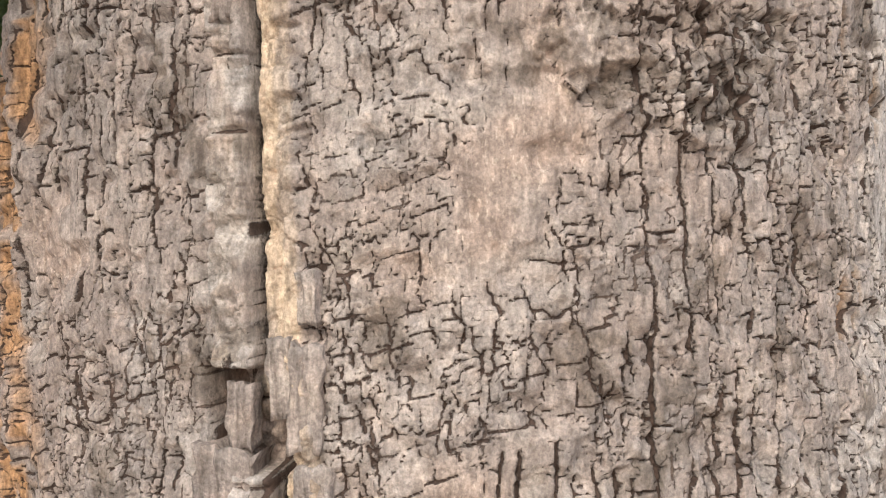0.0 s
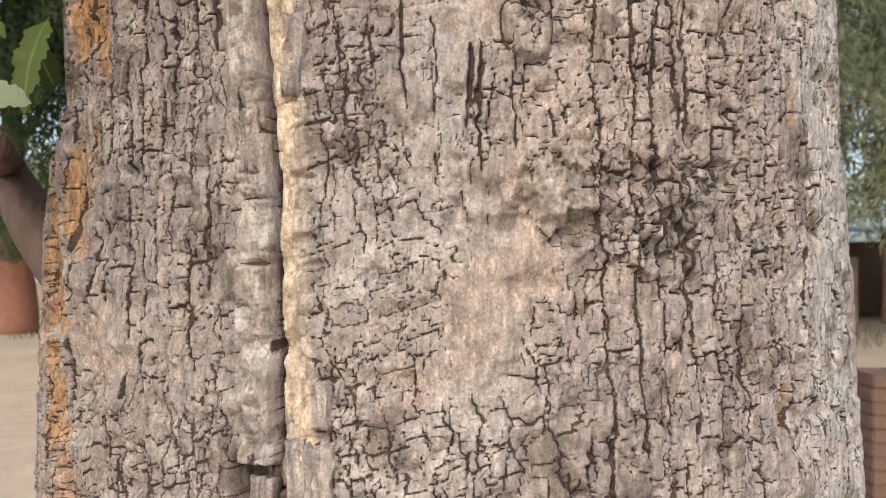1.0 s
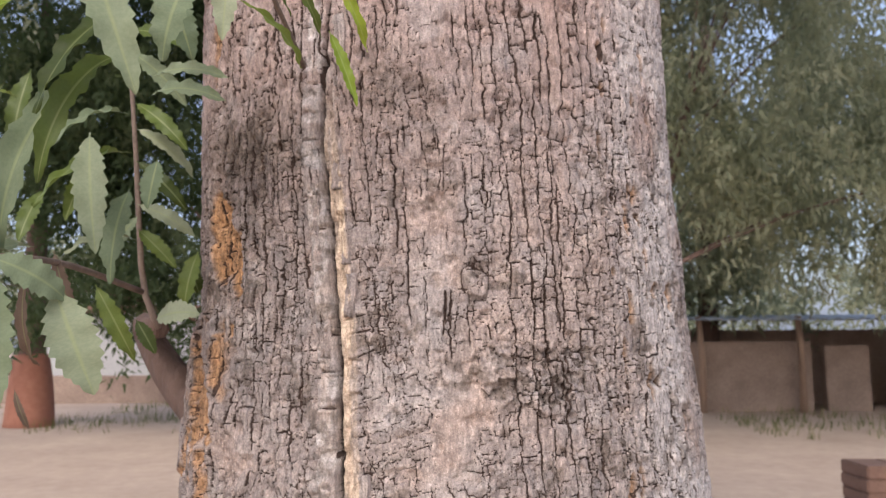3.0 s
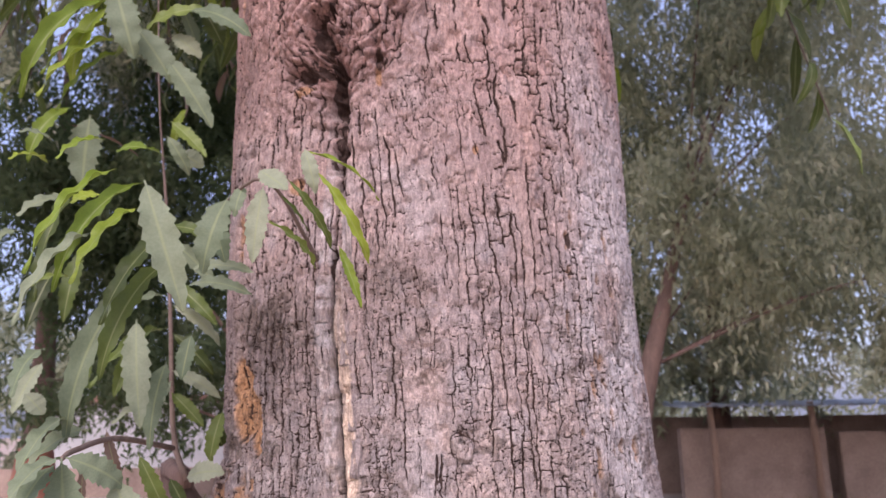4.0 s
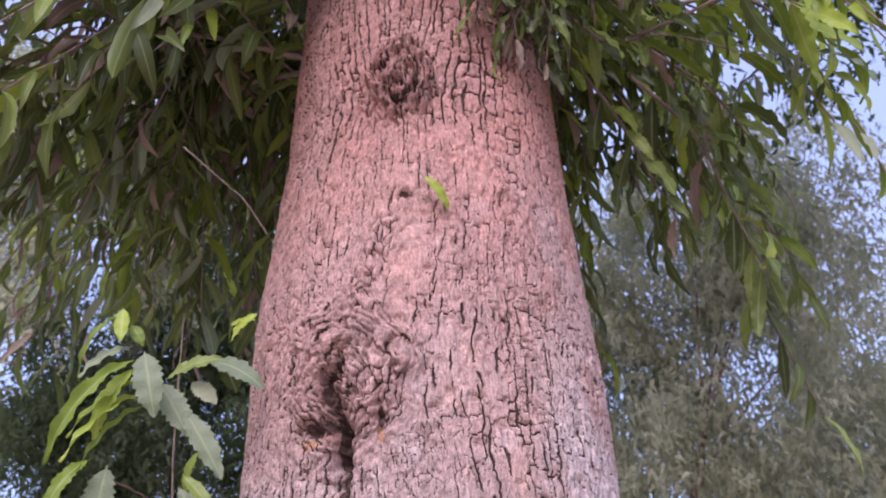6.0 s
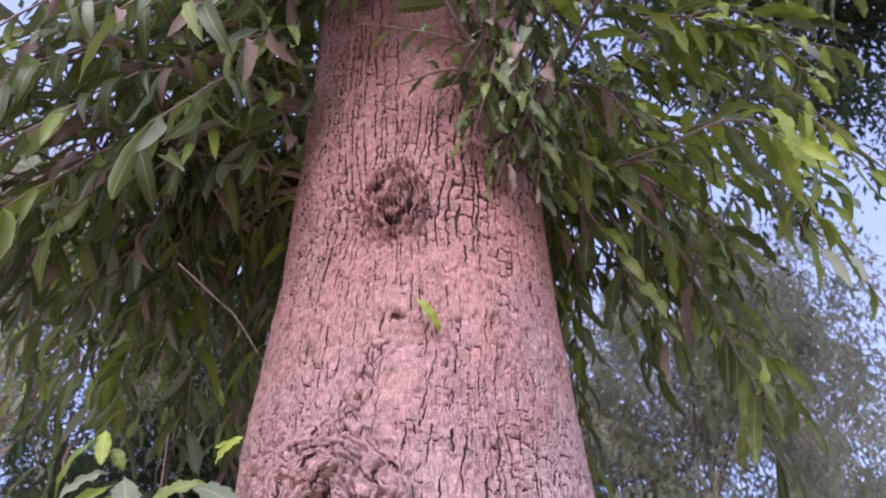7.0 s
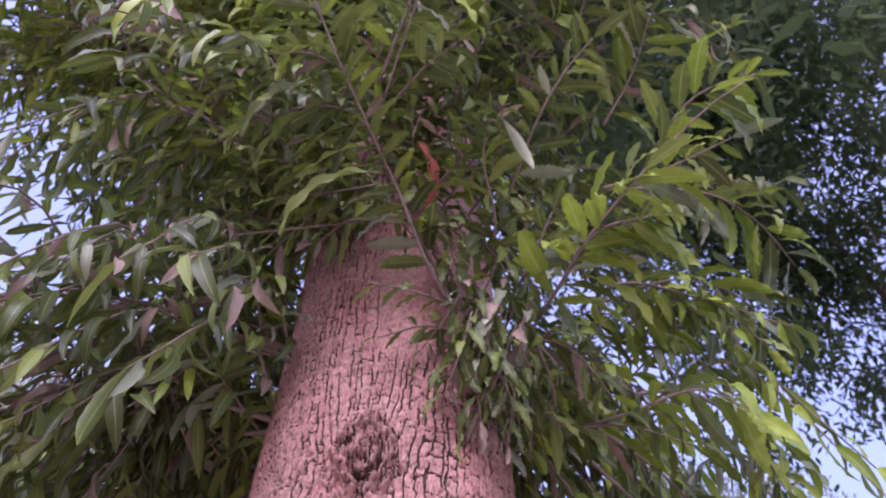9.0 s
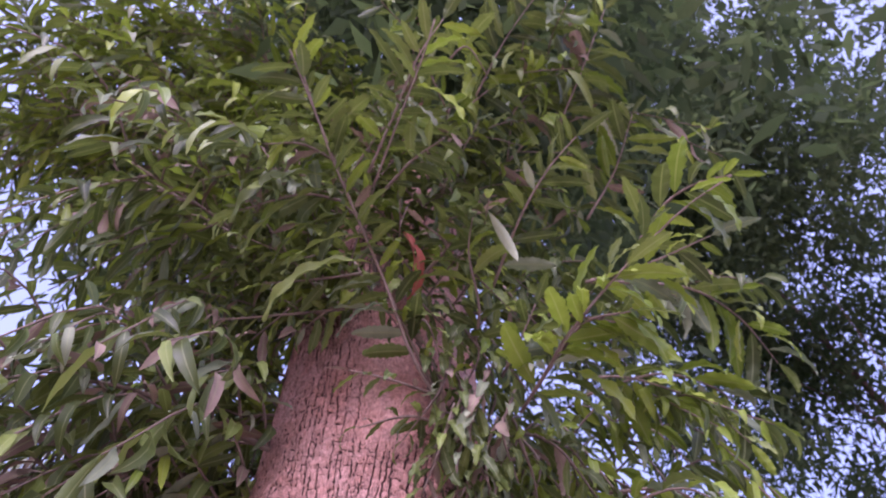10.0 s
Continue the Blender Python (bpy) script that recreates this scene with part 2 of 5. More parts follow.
def vnoise(x, y, k):
    xi, yi = np.floor(x).astype(int), np.floor(y).astype(int)
    fx, fy = x - xi, y - yi
    fx, fy = fx * fx * (3 - 2 * fx), fy * fy * (3 - 2 * fy)
    t = TABLE[k]
    a, b = t[xi & 255, yi & 255], t[(xi + 1) & 255, yi & 255]
    c, d = t[xi & 255, (yi + 1) & 255], t[(xi + 1) & 255, (yi + 1) & 255]
    return (a * (1 - fx) + b * fx) * (1 - fy) + (c * (1 - fx) + d * fx) * fy


def fbm(x, y, k, octaves=3):
    s, amp, tot = 0, 1.0, 0
    for o in range(octaves):
        s, tot = s + amp * vnoise(x * 2 ** o + 17 * o, y * 2 ** o + 5 * o, (k + o) % 8), tot + amp
        amp *= 0.5
    return s / tot


def step(a, b, x):
    t = np.clip((x - a) / (b - a), 0, 1)
    return t * t * (3 - 2 * t)


def plates(u, v, cu, cv, jitter, k):
    """Cracked plates, about cu wide and cv high: the distance to the nearest crack in metres, and a random value a plate."""
    x, y = u / cu, v / cv
    xi = np.floor(x).astype(int)
    best, bx, by, tint = np.full(x.shape, 9.0), np.zeros(x.shape), np.zeros(x.shape), np.zeros(x.shape)
    seeds = []
    for dx in (-1, 0, 1):
        col = xi + dx
        off = TABLE[(k + 2) % 8][col & 255, 3] * 1.0
        yi = np.floor(y - off).astype(int)
        for dy in (-1, 0, 1):
            row = yi + dy
            sx = col + 0.5 + jitter * (TABLE[k][col & 255, row & 255] - 0.5) - x
            sy = row + off + 0.5 + jitter * (TABLE[(k + 1) % 8][col & 255, row & 255] - 0.5) - y
            seeds.append((sx, sy))
            d = sx * sx + sy * sy
            near = d < best
            best, bx, by = np.where(near, d, best), np.where(near, sx, bx), np.where(near, sy, by)
            tint = np.where(near, TABLE[(k + 3) % 8][col & 255, row & 255], tint)
    edge = np.full(x.shape, 9.0)
    for sx, sy in seeds:
        nx, ny = sx - bx, sy - by
        ln = np.sqrt(nx * nx + ny * ny)
        nx, ny = nx / np.maximum(ln, 1e-6), ny / np.maximum(ln, 1e-6)
        e = 0.5 * (nx * (sx + bx) + ny * (sy + by))
        e = e / np.sqrt((nx / cu) ** 2 + (ny / cv) ** 2)
        edge = np.where(ln > 1e-5, np.minimum(edge, e), edge)
    return edge, tint


# ---- the tree's trunk ----
Z_KNOTS = (0.0, 0.3, 0.8, 1.2, 1.5, 1.8, 2.1, 2.4, 2.7, 3.4, 4.8, 7.6)
R_KNOTS = (0.46, 0.36, 0.305, 0.285, 0.264, 0.254, 0.249, 0.227, 0.219, 0.20, 0.15, 0.004)
CX_KNOTS = (0.03, 0.03, 0.022, 0.017, 0.009, -0.003, -0.010, -0.002, -0.003, -0.01, -0.03, -0.06)
CY_KNOTS = (0.63, 0.61, 0.585, 0.559, 0.537, 0.515, 0.497, 0.482, 0.462, 0.43, 0.38, 0.33)


def jogs(y):
    """Short even runs with sudden jogs between them."""
    i = np.floor(y)
    return i + step(0.36, 0.64, y - i)


def bricks(u, v, cw, ch, k, upright, level, shut_up=0.1, shut_lv=0.2, wander=1.0):
    """Cracked bark: long upright cracks about cw apart, with short level cracks between them about ch apart. upright and level: half widths
    of the cracks in metres; shut_up and shut_lv: the share that is closed; wander: how far the upright cracks stray.
    Returns the way to the nearest crack's edge, a tint a block, a lean across it and the crack's width."""
    x = u / cw
    c = np.floor(x).astype(int)
    t = TABLE[k]
    below, above = np.full(x.shape, -99.0), np.full(x.shape, 99.0)
    ident, near, nearest = np.zeros(x.shape, int), np.full(x.shape, 99.0), np.zeros(x.shape, int)
    for dc in (-1, 0, 1, 2):
        col = c + dc
        b = col + 0.6 * (t[col & 255, 5] - 0.5) + wander * (0.75 * (vnoise(col * 7.3, jogs(v / ch * 0.9 + col * 0.37) * 0.42, (k + 1) % 8) - 0.5) + 0.42 * (vnoise(col * 3.1 + 40, jogs(v / ch * 2.6 + col * 0.71) * 0.63, (k + 2) % 8) - 0.5))
        left = b <= x
        ident = np.where(left & (b > below), col, ident)
        below = np.where(left, np.maximum(below, b), below)
        above = np.where(left, above, np.minimum(above, b))
        d = np.abs(x - b)
        nearest = np.where(d < near, col, nearest)
        near = np.minimum(near, d)
    run = vnoise(nearest * 3.7, v / ch * 0.8 + 11, (k + 3) % 8)
    open_v = step(shut_up - 0.05, shut_up + 0.12, run)
    wv = upright * (0.5 + 0.95 * vnoise(nearest * 5.1 + 9, v / ch * 0.8, (k + 4) % 8))
    gap_v = near * cw - (wv * open_v - 0.0010 * (1 - open_v))
    hh = ch * (0.55 + 1.0 * t[ident & 255, 9])
    y = v / hh + TABLE[(k + 5) % 8][ident & 255, 21] * 7 + 0.0035 / hh * (jogs(vnoise(u / cw * 2.2, v / hh * 0.6, k) * 3) / 1.5 - 1)
    row = np.round(y).astype(int)
    jit = TABLE[(k + 6) % 8][ident & 255, row & 255]
    dh = np.abs(y - row - 0.55 * (jit - 0.5)) * hh
    gap_h = dh - np.where(TABLE[(k + 2) % 8][ident & 255, (row + 50) & 255] > shut_lv, level * (0.5 + 1.0 * jit), -0.0010)
    cell = np.floor(y - 0.55 * (jit - 0.5) + 0.5).astype(int)
    tint = TABLE[(k + 7) % 8][ident & 255, cell & 255]
    lean = ((x - below) / np.maximum(above - below, 0.05) - 0.5) * (t[ident & 255, 33] - 0.35)
    return np.minimum(gap_v, gap_h), tint, lean, np.where(gap_v < gap_h, wv, level)


def bark_relief(a, z):
    """Height of the bark at angle a (radians, 0 faces the walk, right positive) and height z, and its colour masks."""
    u, v = a * 0.255, z
    h = 0.016 * (fbm(u * 5 + 3, v * 3, 0) - 0.5) + 0.0035 * (fbm(u * 18, v * 12, 2) - 0.5)

    def spot(deg, zc, su, sv, turn=0.0):
        """A soft spot: 1 at its middle."""
        du, dv = u - radians(deg) * 0.255, v - zc
        c, s = math.cos(turn), math.sin(turn)
        return np.exp(-(((du * c + dv * s) / su) ** 2 + ((dv * c - du * s) / sv) ** 2))

    crumble = fbm(u * 150, v * 130, 2)
    lumps = fbm(u * 85 + 3, v * 75, 4)

    # knots: swollen collars whose rings drag the bark round them
    bend_u, knotted, hollow, folds = (np.zeros_like(u) for _ in range(4))
    rings = np.full(u.shape, 0.02)
    for deg, zc, ru, rv, lift, rough in ((-17.5, 1.975, 0.076, 0.080, 0.030, 1.15), (-5.5, 2.412, 0.049, 0.062, 0.022, 1.7), (-3, 2.222, 0.013, 0.013, 0.007, 0.7), (30, 2.237, 0.010, 0.008, 0.007, 0.4), (27, 2.64, 0.035, 0.035, 0.010, 0.8)):
        du, dv = u - radians(deg) * 0.255, v - zc
        rr = np.sqrt((du / ru) ** 2 + (dv / rv) ** 2) + 0.55 * (fbm(u * 26 + zc, v * 26, 3) - 0.5) + 0.16 * (lumps - 0.5)
        g = np.exp(-np.maximum(rr - 0.75, 0) ** 2 * 6)
        h = h + lift * np.exp(-(rr / 1.0) ** 2)
        # gnarled folds that run round the knot, broken into lobes, with sharp grooves between
        turn = np.arctan2(du / ru, dv / rv) + 0.5 * (fbm(u * 40 + 2, v * 40, 6) - 0.5)
        reach = 0.9 if ru > 0.05 else 0.95
        close = (np.abs(du) < 3 * ru) & (np.abs(dv) < 3 * rv)
        edge, lobe = np.full(u.shape, 0.02), np.full(u.shape, 0.5)
        edge[close], lobe[close] = plates((turn * ru * 0.8 + 0.3)[close], (rr * ru + 0.0045 * (fbm(u * 60, v * 60, 5) - 0.5) + 0.0025 * (fbm(u * 190, v * 190, 1) - 0.5) + 0.4)[close], 0.026 if ru > 0.05 else 0.016, 0.0084 if ru > 0.05 else 0.0080, 0.95, 3)
        dome = np.sqrt(np.clip(edge / 0.0036, 0, 1))
        g = np.exp(-np.maximum(rr - reach, 0) ** 2 * 9)
        h = h + g * rough * (0.0052 * (dome - 0.55) * (0.55 + 0.9 * lobe) + 0.009 * (lobe - 0.5) + 0.012 * (lumps - 0.5) + 0.0060 * (crumble - 0.5)) * (1.0 if ru > 0.02 else 0.4)
        if 0.03 < ru < 0.05:
            h = h + 0.010 * np.exp(-((rr - 0.90) / 0.20) ** 2) * (0.5 + lumps)
            moat = np.exp(-((rr - 0.55) / 0.10) ** 2) * step(0.5, -0.4, dv / rv - 0.8 * du / ru) + 0.5 * (lumps - 0.5)
            h = h - 0.014 * np.clip(moat, 0, 1)
            rings = np.minimum(rings, 0.0015 - 0.003 * step(0.5, 0.8, moat))
            folds = np.maximum(folds, step(0.3, 0.7, moat))
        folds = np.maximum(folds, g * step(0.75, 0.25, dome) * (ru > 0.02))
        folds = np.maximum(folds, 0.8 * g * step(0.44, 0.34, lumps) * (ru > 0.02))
        rings = np.minimum(rings, edge - 0.0010 * step(0.35, 0.55, fbm(u * 55 + 5, v * 55, 6)) + 0.0003 + 0.02 * (1 - step(0.35, 0.6, g)) + 0.02 * (ru < 0.02))
        knotted = np.maximum(knotted, g * min(1.0, rough + 0.2))
        bend_u = bend_u + 0.55 * du * np.exp(-(rr / 1.7) ** 2)
    spine = np.exp(-((u - np.interp(v, (1.95, 2.05, 2.22), np.radians((-17, -13, -7)) * 0.255)) / 0.026) ** 2) * step(2.00, 2.06, v) * step(2.27, 2.20, v)
    spine = spine * step(0.30, 0.55, fbm(u * 32 + 5, v * 26, 2))
    edge, lobe = plates(u + 0.006 * (fbm(u * 60, v * 60, 5) - 0.5) + 0.2, v + 0.008 * (fbm(u * 60 + 3, v * 60, 1) - 0.5), 0.011, 0.017, 0.95, 4)
    h = h + spine * (0.0060 * (np.sqrt(np.clip(edge / 0.0040, 0, 1)) - 0.5) + 0.007 * (lobe - 0.5))
    rings = np.minimum(rings, edge - 0.0006 + 0.02 * (1 - step(0.35, 0.55, spine)))
    knotted = np.maximum(knotted, 0.7 * spine)
    h = h + 0.017 * np.exp(-((u - np.interp(v, (1.95, 2.05, 2.22), np.radians((-17, -13, -7)) * 0.255)) / 0.018) ** 2) * step(1.98, 2.03, v) * step(2.24, 2.18, v) * (0.4 + 1.4 * (lumps - 0.3))
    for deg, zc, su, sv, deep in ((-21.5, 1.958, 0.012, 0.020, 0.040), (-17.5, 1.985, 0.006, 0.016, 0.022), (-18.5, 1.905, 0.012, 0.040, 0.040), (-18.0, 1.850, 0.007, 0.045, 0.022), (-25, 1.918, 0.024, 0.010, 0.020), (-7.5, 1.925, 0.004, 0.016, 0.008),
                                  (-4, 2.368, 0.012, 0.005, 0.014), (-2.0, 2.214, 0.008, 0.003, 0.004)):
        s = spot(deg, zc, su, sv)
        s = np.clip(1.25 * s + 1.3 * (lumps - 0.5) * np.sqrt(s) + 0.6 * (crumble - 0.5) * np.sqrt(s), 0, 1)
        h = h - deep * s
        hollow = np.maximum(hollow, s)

    smooth = 0.7 * step(0.70, 0.80, fbm(u * 11 + 11, v * 8 + 2, 6))
    smooth = np.maximum(smooth, 0.95 * spot(3, 1.425, 0.020, 0.060, -0.35))
    smooth = np.maximum(smooth, 0.9 * spot(-40, 1.394, 0.030, 0.020))
    smooth = np.maximum(smooth, 0.85 * spot(0, 1.592, 0.022, 0.022))
    smooth = np.maximum(smooth, 0.95 * spot(26.5, 1.87, 0.014, 0.05) + 0.8 * spot(24.5, 1.765, 0.012, 0.06) + 0.8 * spot(1.3, 1.548, 0.013, 0.03))
    smooth = np.maximum(smooth, 0.6 * spot(8, 2.32, 0.05, 0.035))
    smooth = np.maximum(smooth, 0.9 * spot(-2, 2.13, 0.040, 0.075) + 0.8 * spot(13, 1.985, 0.030, 0.060) + 0.7 * spot(18, 2.29, 0.045, 0.025))
    smooth = np.maximum(smooth, 0.95 * step(2.60, 2.66, v) * step(-0.05, 0.0, u))
    smooth = np.clip(smooth + 0.5 * (lumps - 0.5) * step(0.05, 0.3, smooth), 0, 1)
    poly = step(2.2, 2.05, v) * step(0.50, 0.56, fbm(u * 13 + 21, v * 10 + 4, 3) + 0.16 * (lumps - 0.5) + 0.45 * spot(-6, 1.36, 0.055, 0.10) + 0.3 * spot(-38, 1.34, 0.06, 0.04) - 0.5 * spot(-36, 1.47, 0.07, 0.06) - 0.25 * step(0.03, 0.09, u) - 0.2 * step(1.55, 1.75, v))

    jag = 0.0015 * (fbm(u * 230, v * 210, 5, 2) - 0.5)
    wu = u + bend_u + 0.010 * (fbm(u * 16, v * 11, 1) - 0.5) + 0.0025 * (fbm(u * 70, v * 50, 5) - 0.5) + jag
    wv = v + 0.010 * (fbm(u * 20 + 9, v * 16, 4) - 0.5) + 0.003 * (fbm(u * 75, v * 75, 2) - 0.5) + jag
    upper = step(1.66, 1.84, v + 0.16 * (fbm(u * 20, v * 16, 6) - 0.5))
    slack = 0.36 + 0.9 * fbm(u * 17 + 4, v * 12 + 8, 2) + 0.40 * step(0.03, 0.08, u) + 0.35 * step(-0.085, -0.12, u) + 0.2 * upper
    gap_b, tint2, lean, wide = bricks(wu + 0.4, wv, 0.0112, 0.0225, 2, slack * (0.00066 + 0.00018 * upper), slack * (0.00034 + 0.00016 * upper), 0.20 + 0.17 * upper, 0.14 + 0.26 * upper, 0.75)
    gap_p, tint1, _, _ = bricks(wu + 0.25 * wv + 0.9, wv - 0.25 * wu + 0.7, 0.0125, 0.0120, 6, 0.00050 * slack, 0.00044 * slack, 0.22, 0.12, 1.6)
    gap_s, tint5, _, _ = bricks(wu + 0.93, wv + 0.5, 0.0070, 0.0100, 5, 0.00034, 0.00028, 0.32 + 0.1 * upper, 0.26 + 0.3 * upper, 1.3)
    gap_t, tint6, lean_t, wide_t = bricks(wu + 0.2, wv, 0.0140, 0.0200, 4, (0.00072 + 0.0003 * step(2.25, 2.4, v)) * slack, (0.00048 + 0.0003 * step(2.25, 2.4, v)) * slack, 0.44 - 0.14 * step(2.25, 2.4, v), 0.45 - 0.25 * step(2.25, 2.4, v), 0.85)
    high = step(1.96, 2.12, v + 0.16 * (fbm(u * 24, v * 16, 3) - 0.5)) > 0.5
    gap_b, tint2, lean, wide = np.where(high, gap_t, gap_b), np.where(high, tint6, tint2), np.where(high, lean_t, lean), np.where(high, wide_t, wide)
    e3, tint3 = plates(wu + 0.7, wv + 0.3, 0.0062, 0.0085, 0.95, 5)
    open3 = step(0.38, 0.50, fbm(u * 48 + 2, v * 42, 1))
    gap_f = np.minimum(gap_s + 0.0002 * (1 - open3), e3 - 0.00014 * open3 + 0.0008 * (1 - open3))
    tint1, tint2 = 0.7 * tint1 + 0.3 * tint5, 0.75 * tint2 + 0.25 * tint5
    gap = np.minimum(gap_p + 0.006 * (1 - poly), gap_b + 0.006 * poly)
    gap = np.minimum(gap, gap_s + 0.00006 + 0.0009 * step(0.46, 0.58, fbm(u * 40 + 4, v * 34, 0)))
    gap = gap + 0.0014 * step(0.3, 0.9, smooth) + 0.0010 * knotted * (1 - 0.5 * step(2.2, 2.3, v))
    gap_f = gap_f + 0.0006 * smooth + 0.0006 * knotted
    calm = 1 - 0.93 * smooth
    crack = 1 - step(-0.0004, 0.0002, gap)
    tint = np.where(poly > 0.5, tint1, tint2)
    h = h + calm * (0.0015 * (tint - 0.5) + 0.0024 * lean * (1 - poly))
    h = h - crack * (0.0016 + 0.0030 * np.clip(wide / 0.0012, 0, 1) * (1 - poly)) - 0.0004 * (1 - step(-0.0003, 0.0005, gap_f))
    h = h + 0.0010 * (crumble - 0.5) * (0.45 + 0.55 * calm) + 0.0005 * (fbm(u * 420, v * 200, 6, 2) - 0.5)

    rr = np.sqrt(((u - radians(6.8) * 0.255) / 0.0125) ** 2 + ((v - 1.537) / 0.0135) ** 2) + 1.0 * (lumps - 0.5)
    h = h - 0.0016 * np.exp(-((rr - 1.0) / 0.16) ** 2) + 0.0022 * step(1.0, 0.7, rr) * (0.5 + lumps)
    gap = np.minimum(gap, np.abs(rr - 1.0) * 0.0125 - 0.0012 * step(0.44, 0.54, lumps) + 0.0005)
    pits = np.zeros_like(u)
    spots = random.Random(44)
    for _ in range(46):
        deg, zc = spots.uniform(33, 68), spots.uniform(1.22, 1.80)
        pits = np.maximum(pits, spot(deg, zc, spots.uniform(0.002, 0.0042), spots.uniform(0.007, 0.020)))
    pits = np.maximum(pits, spot(34.2, 1.548, 0.0032, 0.005))
    pits = step(0.35, 0.6, pits + 0.5 * (lumps - 0.5))
    h = h - 0.0055 * pits

    # the long seam, its raised lips and the bare wood along it
    seam = np.interp(v, (1.25, 1.306, 1.35, 1.42, 1.48, 1.51, 1.65, 1.71, 1.80, 1.87, 1.95), np.radians((-15.3, -15.6, -16.9, -17.4, -17.5, -18.0, -20.0, -19.4, -17.6, -17.0, -19.0)))
    ds = (a - seam) * 0.255 + 0.0009 * (fbm(v * 60, v * 0 + 3, 2) - 0.5) + 0.0007 * (fbm(v * 260, v * 0 + 7, 5) - 0.5)
    inseam = step(1.20, 1.26, v) * step(1.95, 1.90, v)
    lip = 0.25 + 0.75 * step(1.74, 1.66, v)
    y = v * 19 + 2.2 * fbm(v * 14, v * 0, 3) + 0.6 * (ds > 0)
    piece = np.floor(y).astype(int)
    notch = 0.35 + 0.65 * step(0.02, 0.05, np.abs(y - piece - 0.5 + 0.06 * (lumps - 0.5)) * -1 + 0.5)
    tall = 0.55 + 0.9 * TABLE[3][piece & 255, 8]
    rim = step(0.0185 + 0.010 * (lumps - 0.5), 0.0165 + 0.010 * (lumps - 0.5), -ds) * step(0.0012, 0.0030, -ds)
    rim_r = step(0.0185 + 0.006 * (lumps - 0.5), 0.0160 + 0.006 * (lumps - 0.5), ds) * step(0.0012, 0.0028, ds)
    h = h + inseam * lip * (0.0042 * rim * notch * tall + 0.0030 * rim_r * notch * tall * step(0.008, 0.0135, ds))
    h = h + inseam * lip * (rim + rim_r) * 0.0050 * (fbm(u * 260, v * 22, 1) - 0.5)
    h = h - inseam * 0.026 * (0.35 + 0.65 * step(1.74, 1.64, v)) * np.exp(-((ds + 0.0006) / 0.0014) ** 2)
    gouge = step(0.026, 0.022, np.abs(ds + 0.010) * 1.6 + 0.006 * (lumps - 0.5)) * step(0.021, 0.018, np.abs(v - 1.328) + 0.008 * (lumps - 0.5))
    h = h - 0.021 * gouge * (0.6 + 0.8 * (lumps - 0.2))
    bare = inseam * step(1.72, 1.60, v) * step(0.0008, 0.0018, ds) * step(0.0165, 0.0135, ds + 0.005 * (lumps - 0.5)) * (0.40 + 0.60 * step(0.40, 0.56, fbm(u * 110, v * 26, 2)))
    bare = np.maximum(bare, 0.25 * gouge)
    bare = np.maximum(bare, 0.15 * inseam * lip * rim * tall * step(0.45, 0.6, fbm(u * 90, v * 30, 6)))

    # rough mossy scar, dark smudgy patches and crumbling orange flank
    scar = np.clip(spot(14, 1.462, 0.034, 0.018) + 0.8 * spot(8.5, 1.468, 0.010, 0.016) + 0.7 * spot(19, 1.455, 0.020, 0.022) + 0.5 * spot(26, 1.478, 0.025, 0.012), 0, 1)
    scarred = step(0.28, 0.42, scar + 0.5 * (crumble - 0.5))
    h = h + scarred * (0.006 * (tint3 - 0.45) + 0.006 * (lumps - 0.5) + 0.010 * (crumble - 0.5))
    # moss on the scar, with shade painted into its crevices
    moss_shade = scarred * np.clip(0.12 + 0.30 * step(0.5, 0.3, tint3) + 0.40 * step(0.5, 0.40, lumps) - 0.3 * step(0.7, 0.9, tint3), 0, 0.6)
    moss_shade = np.maximum(moss_shade, np.clip(0.85 * spot(-41, 1.670, 0.050, 0.026) * step(0.2, 0.45, lumps) + 0.62 * spot(-38, 1.635, 0.050, 0.05) * step(0.25, 0.55, lumps), 0, 0.85))
    moss_shade = np.maximum(moss_shade, 0.5 * spot(-8, 1.695, 0.055, 0.030) * step(0.2, 0.6, lumps))
    moss_shade = np.maximum(moss_shade, 0.6 * step(0.60, 0.66, fbm(u * 34 + 7, v * 28 + 3, 5)) * step(1.75, 1.6, v) * step(0.42, 0.52, crumble))
    moss_shade = np.maximum(moss_shade, 0.14 * knotted * step(0.45, 0.6, fbm(u * 110, v * 110, 7)) * (v > 1.8))
    # a little painted shade in the knot hollows
    moss_shade = np.maximum(moss_shade, 0.2 * hollow)
    # dark scar, with the shade under the leaves painted in
    moss_shade = np.maximum(moss_shade, 0.85 * spot(24, 2.625, 0.035, 0.016) * step(0.3, 0.5, lumps) + 0.7 * spot(34, 2.66, 0.02, 0.05) * step(0.3, 0.5, lumps))
    flank = step(-0.198, -0.228, u + 0.05 * (fbm(u * 30, v * 14, 3) - 0.5)) * step(1.52, 1.49, v + 0.05 * (lumps - 0.5))
    crumb = fbm(u * 45, v * 26, 1)
    h = h - 0.008 * flank * step(0.42, 0.6, crumb) + 0.006 * flank * (lumps - 0.5) + 0.010 * flank
    orange = np.clip(flank * step(0.40, 0.52, crumb) * step(0.25, 0.5, lumps), 0, 0.9)
    eaten = 1.15 * spot(-48, 1.575, 0.022, 0.036) + spot(-42, 1.555, 0.008, 0.026) + 0.8 * spot(-52, 1.60, 0.014, 0.03)
    orange = np.maximum(orange, 0.95 * step(0.35, 0.6, eaten + 0.6 * (lumps - 0.5)))
